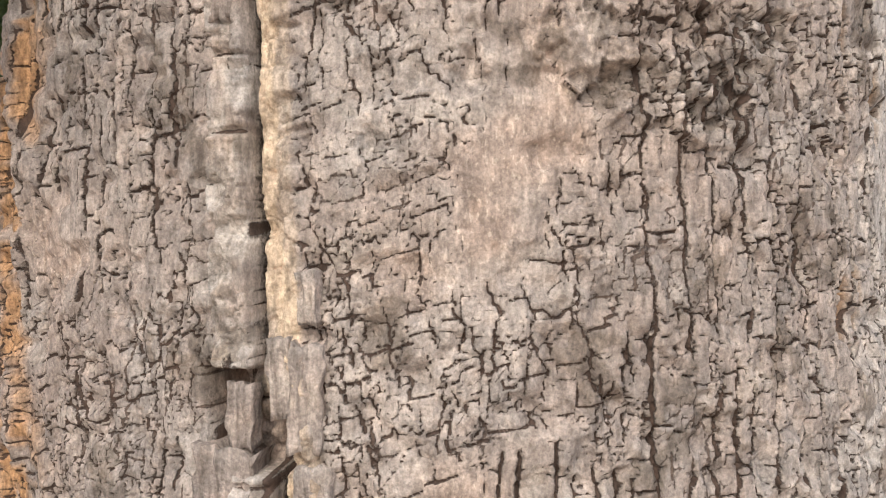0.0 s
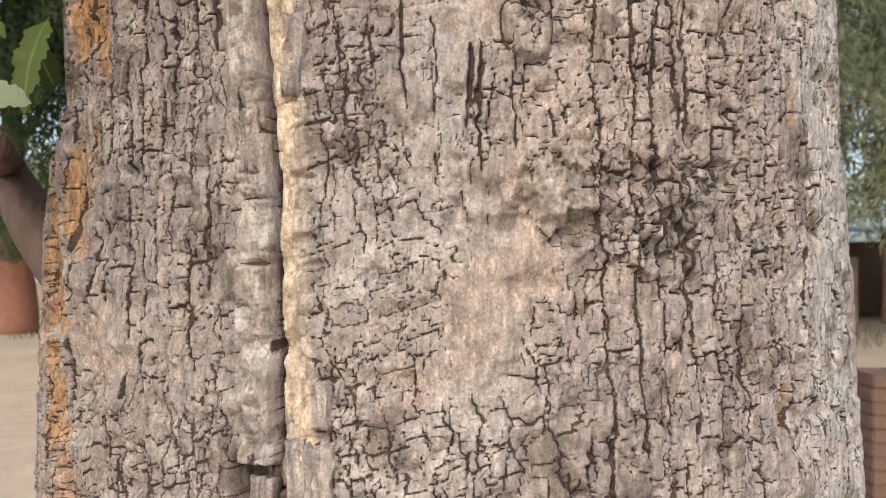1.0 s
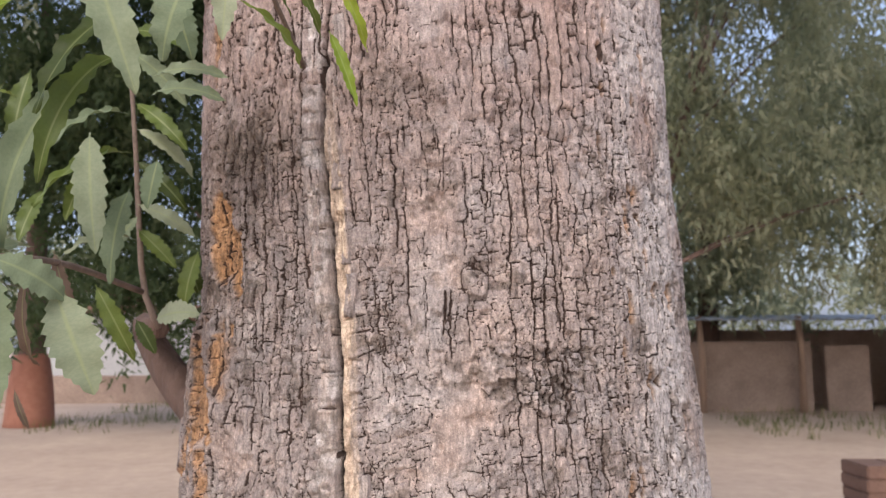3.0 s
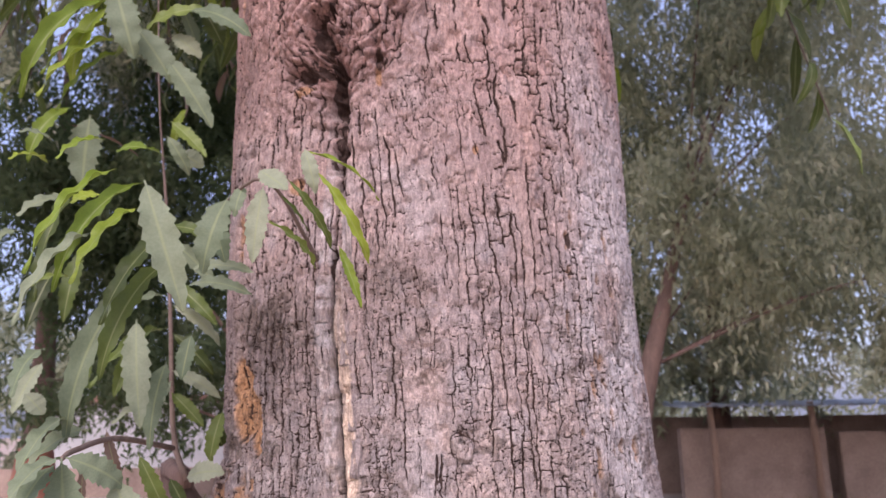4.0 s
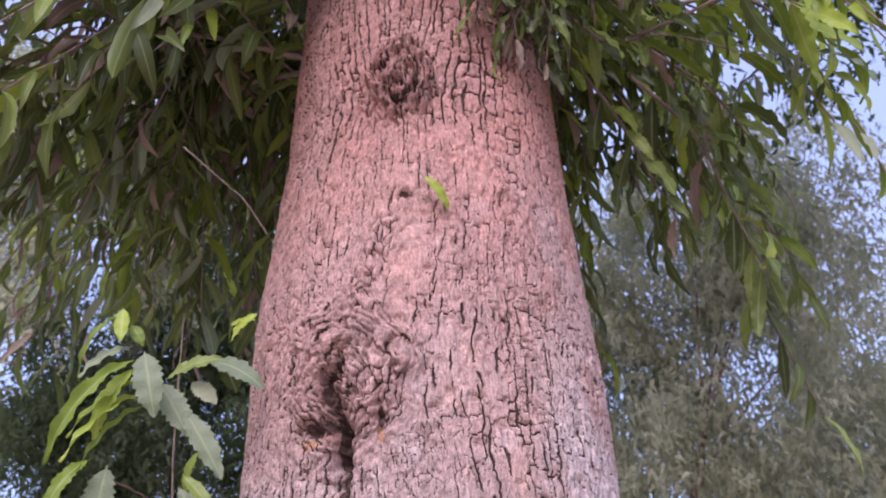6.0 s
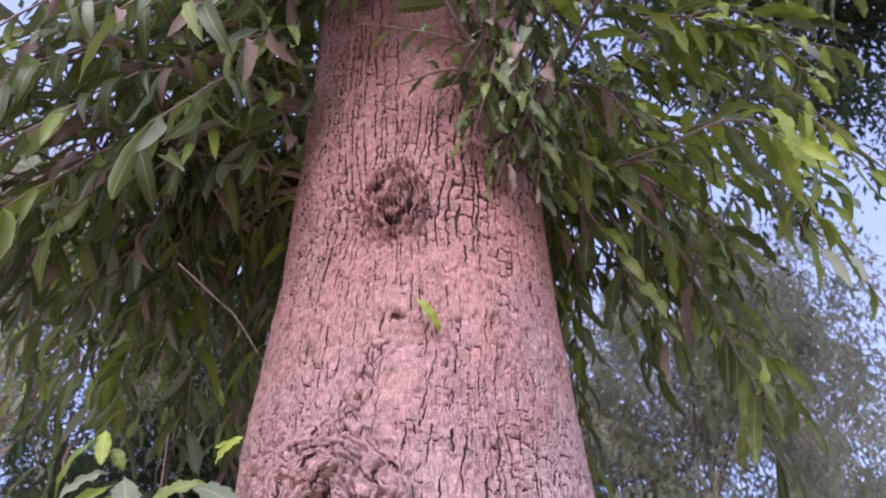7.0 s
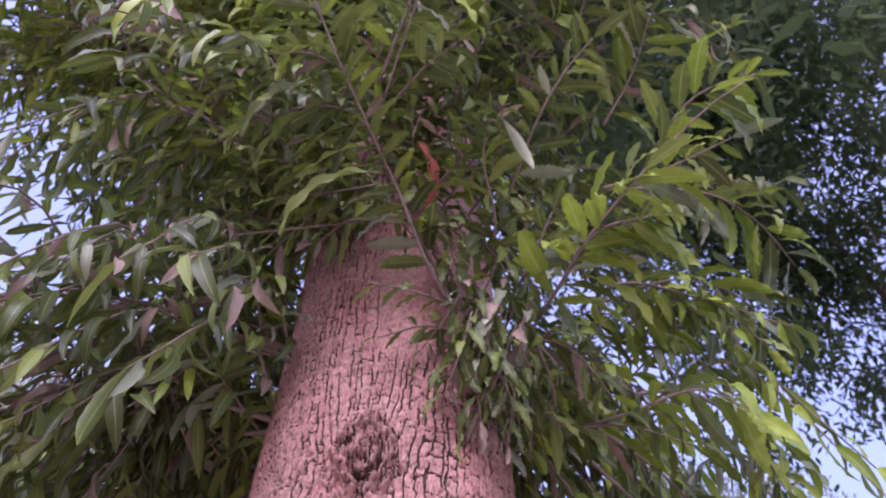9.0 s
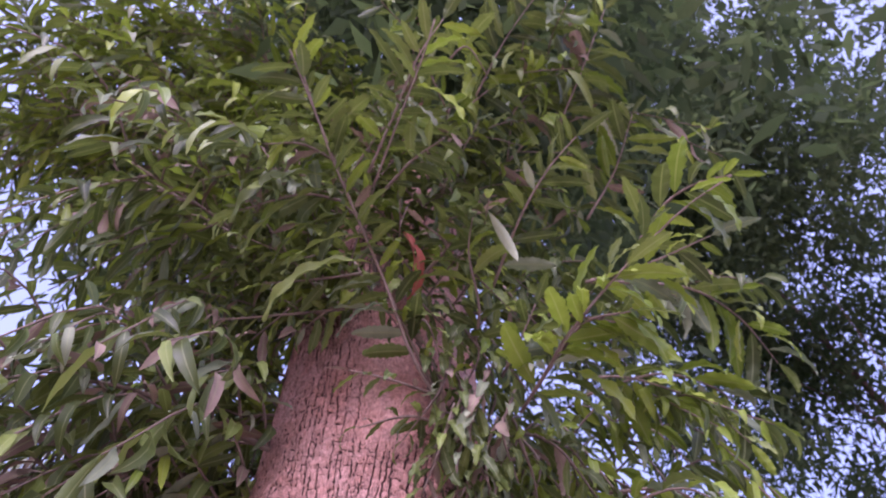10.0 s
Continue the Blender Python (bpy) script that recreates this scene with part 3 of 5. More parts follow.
    h = h - 0.006 * step(0.35, 0.7, eaten + 0.6 * (lumps - 0.5)) + 0.005 * eaten * (crumble - 0.5)
    for deg, zc, su, sv in ((14, 1.828, 0.004, 0.006), (-8, 1.905, 0.004, 0.011), (-27, 1.900, 0.016, 0.006), (-53, 1.76, 0.010, 0.035), (-60, 2.12, 0.008, 0.02), (-41, 1.555, 0.003, 0.009), (-58, 2.06, 0.008, 0.02), (-44, 1.50, 0.006, 0.008), (-30, 1.80, 0.012, 0.01)):
        s = step(0.35, 0.6, spot(deg, zc, su, sv) + 0.5 * (lumps - 0.5))
        orange = np.maximum(orange, 0.8 * s)
        h = h - 0.003 * s
    orange = np.maximum(orange, 0.55 * pits)
    moss_shade = np.maximum(moss_shade, 0.45 * pits)
    # paler grey on the right flank, in random patches and on the seam's lip
    grey = np.clip((1 - pits) * step(0.13, 0.22, u) * step(0.40, 0.58, fbm(u * 14, v * 9, 0)) * 0.75 + 0.25 * step(0.54, 0.7, fbm(u * 24, v * 20, 2)) + 0.5 * inseam * rim * step(0.35, 0.6, lumps), 0, 0.8) * (1 - 0.75 * step(1.7, 2.1, v))
    red = np.maximum(step(1.45, 2.4, v) * (0.75 + 0.5 * fbm(u * 10, v * 8, 5)) * 0.9, 0.55 * knotted * step(1.75, 1.9, v))
    grey = grey * (1 - 0.8 * knotted)
    tan = np.clip(0.9 * smooth + 0.28 * step(0.48, 0.62, fbm(u * 16 + 31, v * 9 + 12, 2) + 0.1 * (lumps - 0.5)), 0, 0.9) * (1 - 0.8 * grey)
    tint = np.clip(0.75 * tint + 0.25 * tint3 + 0.10 * smooth, 0, 1)
    cut = (0.5 - np.abs(y - piece - 0.5)) / 19 + 0.002 * (lumps - 0.5)
    gap = np.minimum(gap, e3 - 0.0004 * open3 + 0.0002 + 0.01 * (1 - scarred))
    gap = gap + 0.0016 * np.clip(bare + 0.25 * inseam * lip * rim, 0, 1)
    strand = fbm(u * 240 + 1.2 * lumps, v * 26, 5)
    gap = np.minimum(gap, (strand - 0.30) * 0.006 + 0.01 * (1 - inseam * lip * np.maximum(rim, 0.9 * bare)))
    gap = np.minimum(gap, cut - 0.0005 + 0.01 * (1 - inseam * lip * np.maximum(rim, 0.75 * rim_r)))
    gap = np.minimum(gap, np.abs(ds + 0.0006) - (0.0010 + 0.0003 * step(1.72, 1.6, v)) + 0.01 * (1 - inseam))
    # Hollows count as cracks, so the cracks' painted shade fills them too.
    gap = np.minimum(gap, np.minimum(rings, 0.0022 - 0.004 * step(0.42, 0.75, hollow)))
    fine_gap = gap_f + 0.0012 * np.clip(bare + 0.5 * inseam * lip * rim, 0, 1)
    # Colour mask for the shade painted into folds, hollows and gouge.
    recess_shade = np.clip(0.42 * folds + 0.75 * hollow + 0.55 * gouge * step(0.40, 0.55, lumps), 0, 1)
    return h, {"plate_tint": tint, "moss_and_shade": moss_shade, "inner_bark": orange, "bare_wood": bare, "grey_bark": grey, "red_bark": np.clip(red, 0, 1), "tan_bark": tan, "recess_shade": recess_shade, "crack_gap": gap * 1000, "fine_gap": fine_gap * 1000}


def build_trunk(parent):
    # columns of the grid, close together on the side that faces the walk
    fine = np.arange(-0.20, 0.2201, 0.0009)
    right = 0.22 + np.cumsum(np.linspace(0.001, 0.0026, 110))
    left = -0.20 - np.cumsum(np.linspace(0.001, 0.003, 100))
    s = np.concatenate([left[::-1], fine, right])
    ang = s / 0.255
    rest = np.linspace(ang[-1], ang[0] + 2 * math.pi, 62)[1:-1]
    ang = np.concatenate([ang, rest])
    rows = np.concatenate([np.arange(-0.05, 1.262, 0.012), np.arange(1.262, 1.66, 0.00085), np.arange(1.66, 2.12, 0.0015),
                           np.arange(2.12, 2.92, 0.0024), np.arange(2.92, 3.1, 0.006), np.arange(3.1, 7.61, 0.03)])
    a, z = np.meshgrid(ang, rows)
    wrapped = (a + math.pi) % (2 * math.pi) - math.pi
    h, masks = bark_relief(wrapped, z)
    r = np.interp(z, Z_KNOTS, R_KNOTS) + h * np.clip((7.6 - z) / 1.5, 0, 1)
    x = np.interp(z, Z_KNOTS, CX_KNOTS) + r * np.sin(a)
    y = np.interp(z, Z_KNOTS, CY_KNOTS) - r * np.cos(a)
    nr, nc = a.shape
    i = np.arange(nr * nc).reshape(nr, nc)
    q = np.stack([i[:-1], np.roll(i, -1, 1)[:-1], np.roll(i, -1, 1)[1:], i[1:]], -1).reshape(-1, 4)
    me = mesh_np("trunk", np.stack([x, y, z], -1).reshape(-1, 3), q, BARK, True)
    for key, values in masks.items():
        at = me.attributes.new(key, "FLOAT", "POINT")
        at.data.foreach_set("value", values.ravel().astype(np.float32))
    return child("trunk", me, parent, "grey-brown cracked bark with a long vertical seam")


tree = tagged(new("tree"), "tall tree with cracked pinkish-brown bark and leafy shoots on its trunk", "tree")
trunk = build_trunk(tree)


def bark_flake(deg, z, width, height, thick, seed, pale=False):
    """A loose slab of bark that stands proud of the trunk: uneven, with a split face and chipped edges."""
    rnd = random.Random(seed)
    bm = bmesh.new()
    bmesh.ops.create_cube(bm, size=1)
    bmesh.ops.subdivide_edges(bm, edges=bm.edges[:], cuts=9, use_grid_fill=True)
    off = Vector((seed * 1.7, seed * 0.9, seed * 2.3))
    slant = rnd.uniform(-0.35, 0.35)
    for vert in bm.verts:
        c = vert.co.copy()
        x, y, zz = c.x * width, c.y * thick, c.z * height
        chip = noise.noise(Vector((x * 230, zz * 150, y * 120)) + off)
        edge = 1 + 0.30 * noise.noise(Vector((zz * 110, c.x * 2, 1)) + off) + 0.14 * noise.noise(Vector((zz * 330, c.x * 2, 5)) + off)
        crag = 0.0022 * noise.noise(Vector((x * 260, zz * 110, 0)) + off) + 0.0014 * noise.noise(Vector((x * 700, zz * 160, 4)) + off)
        front = y * (0.75 + 0.5 * slant * c.x * 2) + crag
        vert.co = (x * edge + 0.0008 * chip, front if c.y < 0 else y, zz * (1 + 0.10 * noise.noise(Vector((x * 240, 3, 0)) + off)) + 0.0015 * chip)
    for face in bm.faces:
        face.smooth = True
    ob = part("bark_flake", bm, FLAKE_WOOD if pale else FLAKE, tree)
    a = radians(deg)
    r = float(np.interp(z, Z_KNOTS, R_KNOTS)) + 0.0030 - thick * 0.30
    ob.matrix_world = pose(float(np.interp(z, Z_KNOTS, CX_KNOTS)) + r * math.sin(a), float(np.interp(z, Z_KNOTS, CY_KNOTS)) - r * math.cos(a), z, rnd.uniform(-3, 3), rnd.uniform(-4, 4), deg + rnd.uniform(-8, 8))
    return ob


rnd = random.Random(12)
z = 1.352
while z < 1.74:
    hgt = rnd.uniform(0.022, 0.055)
    mid = z + hgt / 2
    seam_deg = float(np.interp(mid, (1.25, 1.35, 1.48, 1.65, 1.74), (-15.3, -16.9, -17.5, -20.0, -19.0)))
    if mid > 1.47 and rnd.random() < 0.45:
        bark_flake(seam_deg - rnd.uniform(2.3, 3.0), mid, rnd.uniform(0.010, 0.015), hgt * 0.96, rnd.uniform(0.008, 0.013), int(z * 1000))
    if mid > 1.5 and rnd.random() < 0.7:
        bark_flake(seam_deg + rnd.uniform(2.6, 3.4), mid, rnd.uniform(0.007, 0.012), hgt * 0.8, rnd.uniform(0.008, 0.013), int(z * 1000) + 7, False)
    z += hgt
for deg, z, w, hgt, thick, pale in ((-15.2, 1.345, 0.009, 0.030, 0.018, False), (-13.2, 1.338, 0.012, 0.040, 0.022, False), (-12.6, 1.295, 0.013, 0.036, 0.018, False), (-20.5, 1.295, 0.026, 0.045, 0.016, False), (-18.8, 1.330, 0.011, 0.024, 0.009, False), (-12.9, 1.375, 0.008, 0.020, 0.014, False)):
    bark_flake(deg, z, w, hgt, thick, int(abs(deg) * 100), pale)


# ---- leaves and twigs ----
def leaf_shape(bend, fold, wave, twist, seed, n=40, across=(-1, -0.5, 0, 0.5, 1)):
    """A narrow leaf with a toothed, wavy edge, 1 long along +y, about 0.2 wide, with a short stalk."""
    rnd = random.Random(seed)
    ph, fr, teeth = rnd.random() * 6.28, rnd.uniform(2.5, 4.0), 10
    verts, faces, blade = [], [], []
    y = zc = 0.0
    m = len(across)
    for i in range(n):
        t = i / (n - 1)
        ang = 0.35 * bend - bend * 1.35 * t ** 1.2
        if i:
            y, zc = y + math.cos(ang) / (n - 1), zc + math.sin(ang) / (n - 1)
        w = 0.007 if t < 0.05 else 0.003 + 0.106 * math.sin(math.pi * min(1, (t - 0.05) / 0.95) ** 0.85) ** 0.72
        tw = twist * t
        for f in across:
            edge = f * f * 0.8 * wave * math.sin(fr * 2 * math.pi * t + ph + (1.7 if f > 0 else 0)) * min(1, t * 5)
            tooth = 1 + (0.32 * (((t * teeth + (0.3 if f > 0 else 0)) % 1.0) - 0.5) if abs(f) == 1 and n > 12 else 0)
            off, up = f * w * tooth, abs(f) * fold * w + edge * 0.1
            xx, uu = off * math.cos(tw) - up * math.sin(tw), off * math.sin(tw) + up * math.cos(tw)
            verts.append((xx, y - uu * math.sin(ang), zc + uu * math.cos(ang)))
            blade.append(abs(f))
    for i in range(n - 1):
        for k in range(m - 1):
            a = i * m + k
            faces.append((a, a + 1, a + m + 1, a + m))
    return np.array(verts), np.array(faces), np.array(blade)


BENDS = ((0.35, 0.35, 0.22, 0.2), (0.7, 0.25, 0.28, -0.3), (1.0, 0.3, 0.2, 0.35), (0.15, 0.4, 0.25, -0.15), (0.55, 0.15, 0.32, 0.5), (1.35, 0.3, 0.2, -0.4), (0.8, 0.55, 0.22, 0.1))
SHAPES = [leaf_shape(b, f, w, tw, s) for s, (b, f, w, tw) in enumerate(BENDS)]
PLAIN_SHAPES = [leaf_shape(b, f, w, tw, s, 7, (-1, 0, 1)) for s, (b, f, w, tw) in enumerate(BENDS)]
LEAF_MESHES = {}


def leaf_mesh(shape, mat):
    key = (shape, mat.name)
    if key not in LEAF_MESHES:
        v, f, blade = SHAPES[shape]
        LEAF_MESHES[key] = mesh_np("leaf", v, f, mat, True, blade)
    return LEAF_MESHES[key]


def leaf_matrix(base, direction, length, width, up=(0, 0, 1), spin=0.0):
    """Puts a leaf of that length and width at base, pointing along direction, its upper face towards up."""
    d = Vector(direction).normalized()
    side = d.cross(Vector(up))
    side = side.normalized() if side.length > 1e-4 else d.orthogonal().normalized()
    n = side.cross(d)
    m = Matrix((side, d, n)).transposed().to_4x4()
    m.translation = Vector(base)
    return m @ pose(0, 0, 0, 0, math.degrees(spin), 0) @ Matrix.Diagonal((width / 0.22, length, length, 1))


def joined(items):
    """One vertex and face array out of (shape, matrix) pairs."""
    vs, fs, bs, n = [], [], [], 0
    for shape, m in items:
        v, f, blade = SHAPES[shape]
        a = np.array(m)
        vs.append(v @ a[:3, :3].T + a[:3, 3])
        fs.append(f + n)
        bs.append(blade)
        n += len(v)
    return np.concatenate(vs), np.concatenate(fs), np.concatenate(bs)


def add_leaf(parent, base, tip, width, mat, shape=0, up=(0, -0.5, 1), spin=0.0):
    b, t = Vector(base), Vector(tip)
    ob = child("leaf", leaf_mesh(shape, mat), parent)
    ob.matrix_world = leaf_matrix(b, t - b, (t - b).length * (1.0, 1.06, 1.15, 1.0, 1.04, 1.3, 1.1)[shape], width, up, spin)
    return ob


def twig(points, r0, r1, name="twig", n=14, label="", mat=None):
    pts = curve_points(points, n)
    v, f = tube(pts, [r0 + (r1 - r0) * i / (n - 1) for i in range(n)], 7)
    return child(name, mesh_np(name, v, f, mat or TWIG, True), tree, label), pts


def pick(rnd, mix):
    x = rnd.random()
    for mat, share in mix:
        x -= share
        if x < 0:
            return mat
    return mix[0][0]


GREEN_MIX = ((LEAF, 0.72), (YOUNG, 0.18), (DUSTY, 0.06), (DRY, 0.04))
BRIGHT_MIX = ((LEAF, 0.35), (YOUNG, 0.55), (DUSTY, 0.10))
DRY_MIX = ((LEAF, 0.70), (DUSTY, 0.15), (DRY, 0.15))


def spray(points, seed, size=0.13, mix=GREEN_MIX, gap=0.019, droop=0.35, start=0.12, single=True, r0=0.0035, spread=0.95, label=""):
    """A leafy twig: leaves in two rows along a bent stem, each a part of it (single) or all in one part."""
    rnd = random.Random(seed)
    n = 16
    stem, pts = twig(points, r0, 0.0012, "twig", n, label)
    length = sum((pts[i + 1] - pts[i]).length for i in range(n - 1))
    count = max(3, int(length * (1 - start) / gap))
    groups = {}
    for i in range(count + 1):
        f = start + (1 - start) * i / count
        x = f * (n - 1)
        j = min(int(x), n - 2)
        p = pts[j].lerp(pts[j + 1], x - j)
        d = (pts[j + 1] - pts[j]).normalized()
        side = d.cross(Vector((0, 0, 1)))
        side = side.normalized() if side.length > 0.05 else Vector((1, 0, 0))
        side = (Matrix.Rotation(rnd.uniform(-0.45, 0.45), 3, d) @ side) * (1 if i % 2 else -1)
        ang = spread * rnd.uniform(0.8, 1.15) * (1.0 if i < count else 0.1)
        way = d * math.cos(ang) + side * math.sin(ang) + Vector((0, 0, -droop * rnd.uniform(0.5, 1.5)))
        ln = 0.88 * size * rnd.uniform(0.6, 1.25) * (0.75 + 0.25 * math.sin(math.pi * min(1, f + 0.15)))
        wd = ln * rnd.uniform(0.20, 0.26)
        mat = pick(rnd, mix)
        shape = rnd.randrange(7)
        up = Vector((rnd.uniform(-0.5, 0.5), rnd.uniform(-0.8, 0.2), 1.0))
        m = leaf_matrix(p, way, ln, wd, up, rnd.uniform(-0.35, 0.35))
        if single:
            ob = child("leaf", leaf_mesh(shape, mat), stem)
            ob.matrix_world = m
        else:
            groups.setdefault(mat.name, (mat, []))[1].append((shape, m))
    for mat, items in groups.values():
        v, f, blade = joined(items)
        child("foliage", mesh_np("foliage", v, f, mat, True, blade), stem, kind="stuff")
    return stem


# the leafy shoot beside the trunk
shoot, _ = twig(((-0.262, 0.395, 1.503), (-0.277, 0.388, 1.550), (-0.286, 0.381, 1.669), (-0.297, 0.371, 1.805), (-0.316, 0.373, 1.939), (-0.332, 0.376, 2.119)), 0.0036, 0.0007, 'twig', 14, 'slender upright shoot with long wavy-edged leaves')
for base, tip, width, mat, shape in (
    ((-0.226, 0.097, 1.753), (-0.240, 0.001, 1.672), 0.011, YOUNG, 1),
    ((-0.257, 0.135, 1.793), (-0.271, 0.088, 1.770), 0.011, YOUNG, 1),
    ((-0.239, 0.125, 1.781), (-0.213, 0.114, 1.779), 0.013, YOUNG, 0),
    ((-0.216, 0.125, 1.753), (-0.173, 0.113, 1.644), 0.027, DUSTY, 0),
    ((-0.167, 0.189, 1.757), (-0.181, 0.163, 1.690), 0.028, DUSTY, 1),
    ((-0.196, 0.223, 1.760), (-0.178, 0.225, 1.706), 0.021, DUSTY, 0),
    ((-0.233, 0.161, 1.763), (-0.265, 0.080, 1.682), 0.011, YOUNG, 2),
    ((-0.221, 0.132, 1.732), (-0.235, 0.054, 1.671), 0.013, YOUNG, 1),
    ((-0.253, 0.125, 1.710), (-0.257, 0.025, 1.642), 0.013, DUSTY, 1),
):
    add_leaf(shoot, base, tip, width, mat, shape, (0.1, -1, 0.6))
for base, tip, width, mat, shape in (
    ((-0.218, 0.182, 1.724), (-0.247, 0.124, 1.648), 0.018, LEAF, 1),
    ((-0.224, 0.209, 1.704), (-0.248, 0.130, 1.618), 0.017, LEAF, 2),
    ((-0.253, 0.203, 1.681), (-0.272, 0.125, 1.570), 0.019, DUSTY, 2),
    ((-0.275, 0.266, 1.660), (-0.249, 0.226, 1.559), 0.025, DUSTY, 0),
    ((-0.264, 0.321, 1.624), (-0.258, 0.267, 1.548), 0.022, DUSTY, 1),
    ((-0.282, 0.289, 1.641), (-0.286, 0.251, 1.588), 0.015, LEAF, 0),
    ((-0.242, 0.325, 1.652), (-0.244, 0.310, 1.605), 0.019, DUSTY, 3),
    ((-0.230, 0.276, 1.694), (-0.163, 0.235, 1.688), 0.014, DUSTY, 1),
    ((-0.227, 0.273, 1.710), (-0.164, 0.250, 1.710), 0.013, DUSTY, 1),
    ((-0.274, 0.363, 1.607), (-0.283, 0.321, 1.563), 0.014, DUSTY, 0),
):
    add_leaf(shoot, base, tip, width, mat, shape, (0.1, -1, 0.6))
for base, tip, width, mat, shape in (
    ((-0.264, 0.285, 1.873), (-0.220, 0.275, 1.832), 0.016, LEAF, 0),
    ((-0.276, 0.307, 1.866), (-0.250, 0.313, 1.826), 0.015, DUSTY, 1),
    ((-0.273, 0.298, 1.838), (-0.294, 0.242, 1.835), 0.013, YOUNG, 1),
    ((-0.267, 0.307, 1.764), (-0.205, 0.291, 1.749), 0.015, LEAF, 1),
    ((-0.273, 0.331, 1.754), (-0.218, 0.321, 1.709), 0.017, DUSTY, 1),
    ((-0.273, 0.344, 1.710), (-0.219, 0.329, 1.670), 0.016, LEAF, 1),
    ((-0.273, 0.349, 1.687), (-0.220, 0.354, 1.652), 0.015, DUSTY, 2),
    ((-0.274, 0.355, 1.658), (-0.226, 0.358, 1.617), 0.015, LEAF, 1),
    ((-0.274, 0.362, 1.618), (-0.220, 0.362, 1.594), 0.015, DUSTY, 1),
    ((-0.274, 0.365, 1.595), (-0.235, 0.360, 1.560), 0.016, LEAF, 0),
):
    add_leaf(shoot, base, tip, width, mat, shape, (0.1, -1, 0.6))
for base, tip, width, mat, shape in (
    ((-0.271, 0.327, 1.694), (-0.289, 0.237, 1.662), 0.015, DUSTY, 1),
    ((-0.270, 0.334, 1.660), (-0.293, 0.221, 1.614), 0.015, LEAF, 1),
    ((-0.402, 0.394, 1.763), (-0.411, 0.377, 1.676), 0.021, LEAF, 0),
    ((-0.337, 0.242, 1.786), (-0.350, 0.199, 1.679), 0.014, LEAF, 1),
    ((-0.423, 0.387, 1.748), (-0.433, 0.343, 1.664), 0.018, LEAF, 0),
    ((-0.355, 0.223, 1.806), (-0.359, 0.171, 1.802), 0.013, YOUNG, 1),
    ((-0.348, 0.218, 1.825), (-0.359, 0.184, 1.829), 0.014, DUSTY, 1),
    ((-0.267, 0.347, 1.582), (-0.289, 0.273, 1.575), 0.015, DUSTY, 1),
    ((-0.351, 0.337, 1.627), (-0.355, 0.307, 1.579), 0.017, LEAF, 0),
    ((-0.391, 0.316, 1.624), (-0.389, 0.265, 1.576), 0.018, DUSTY, 0),
):
    add_leaf(shoot, base, tip, width, mat, shape, (0.1, -1, 0.6))
side_shoot, _ = twig(((-0.270, 0.370, 1.537), (-0.272, 0.239, 1.548), (-0.248, 0.117, 1.540), (-0.237, 0.078, 1.535)), 0.003, 0.0018, 'twig', 14, 'low side twig with broad dusty drooping leaves')
stub, _ = twig(((-0.220, 0.455, 1.408), (-0.259, 0.484, 1.431), (-0.294, 0.501, 1.464), (-0.326, 0.517, 1.509), (-0.262, 0.395, 1.503)), 0.026, 0.010, 'limb_stub', 14, 'short dark broken limb that carries the shoot', FAR_BARK)
for base, tip, width, mat, shape in (
    ((-0.237, 0.078, 1.535), (-0.212, 0.054, 1.457), 0.026, DUSTY, 0),
    ((-0.235, 0.079, 1.536), (-0.201, 0.107, 1.517), 0.020, DUSTY, 1),
    ((-0.214, 0.112, 1.520), (-0.187, 0.110, 1.458), 0.028, DUSTY, 0),
    ((-0.236, 0.078, 1.535), (-0.234, 0.011, 1.522), 0.016, DUSTY, 1),
    ((-0.241, 0.076, 1.531), (-0.233, 0.011, 1.497), 0.019, DUSTY, 1),
    ((-0.235, 0.319, 1.509), (-0.201, 0.310, 1.518), 0.024, DUSTY, 2),
    ((-0.274, 0.193, 1.556), (-0.285, 0.119, 1.539), 0.018, DUSTY, 1),
    ((-0.280, 0.166, 1.566), (-0.273, 0.080, 1.534), 0.016, DUSTY, 1),
    ((-0.279, 0.096, 1.581), (-0.267, 0.105, 1.566), 0.015, DUSTY, 0),
    ((-0.272, 0.216, 1.556), (-0.260, 0.223, 1.510), 0.010, DRY, 2),
):
    add_leaf(side_shoot, base, tip, width, mat, shape, (0.1, -1, 0.6))
for base, tip, width, mat, shape in (
    ((-0.223, 0.384, 1.576), (-0.230, 0.363, 1.523), 0.018, LEAF, 1),
    ((-0.231, 0.383, 1.561), (-0.222, 0.387, 1.538), 0.015, LEAF, 2),
    ((-0.255, 0.247, 1.534), (-0.226, 0.258, 1.476), 0.015, LEAF, 1),
    ((-0.250, 0.314, 1.509), (-0.234, 0.319, 1.480), 0.013, LEAF, 0),
    ((-0.297, 0.149, 1.620), (-0.288, 0.089, 1.590), 0.016, DUSTY, 1),
    ((-0.268, 0.175, 1.532), (-0.265, 0.176, 1.476), 0.009, DRY, 5),
    ((-0.239, 0.120, 1.461), (-0.231, 0.121, 1.438), 0.004, DRY, 2),
    ((-0.390, 0.354, 1.720), (-0.402, 0.302, 1.712), 0.013, LEAF, 1),
):
    add_leaf(side_shoot, base, tip, width, mat, shape, (0.1, -1, 0.6))
trunk_sprig, _ = twig(((-0.103, 0.278, 1.718), (-0.108, 0.235, 1.734), (-0.118, 0.180, 1.757), (-0.132, 0.152, 1.761), (-0.168, 0.190, 1.754)), 0.0022, 0.0014, 'twig', 14, 'thin sprig with narrow yellow-green leaves')
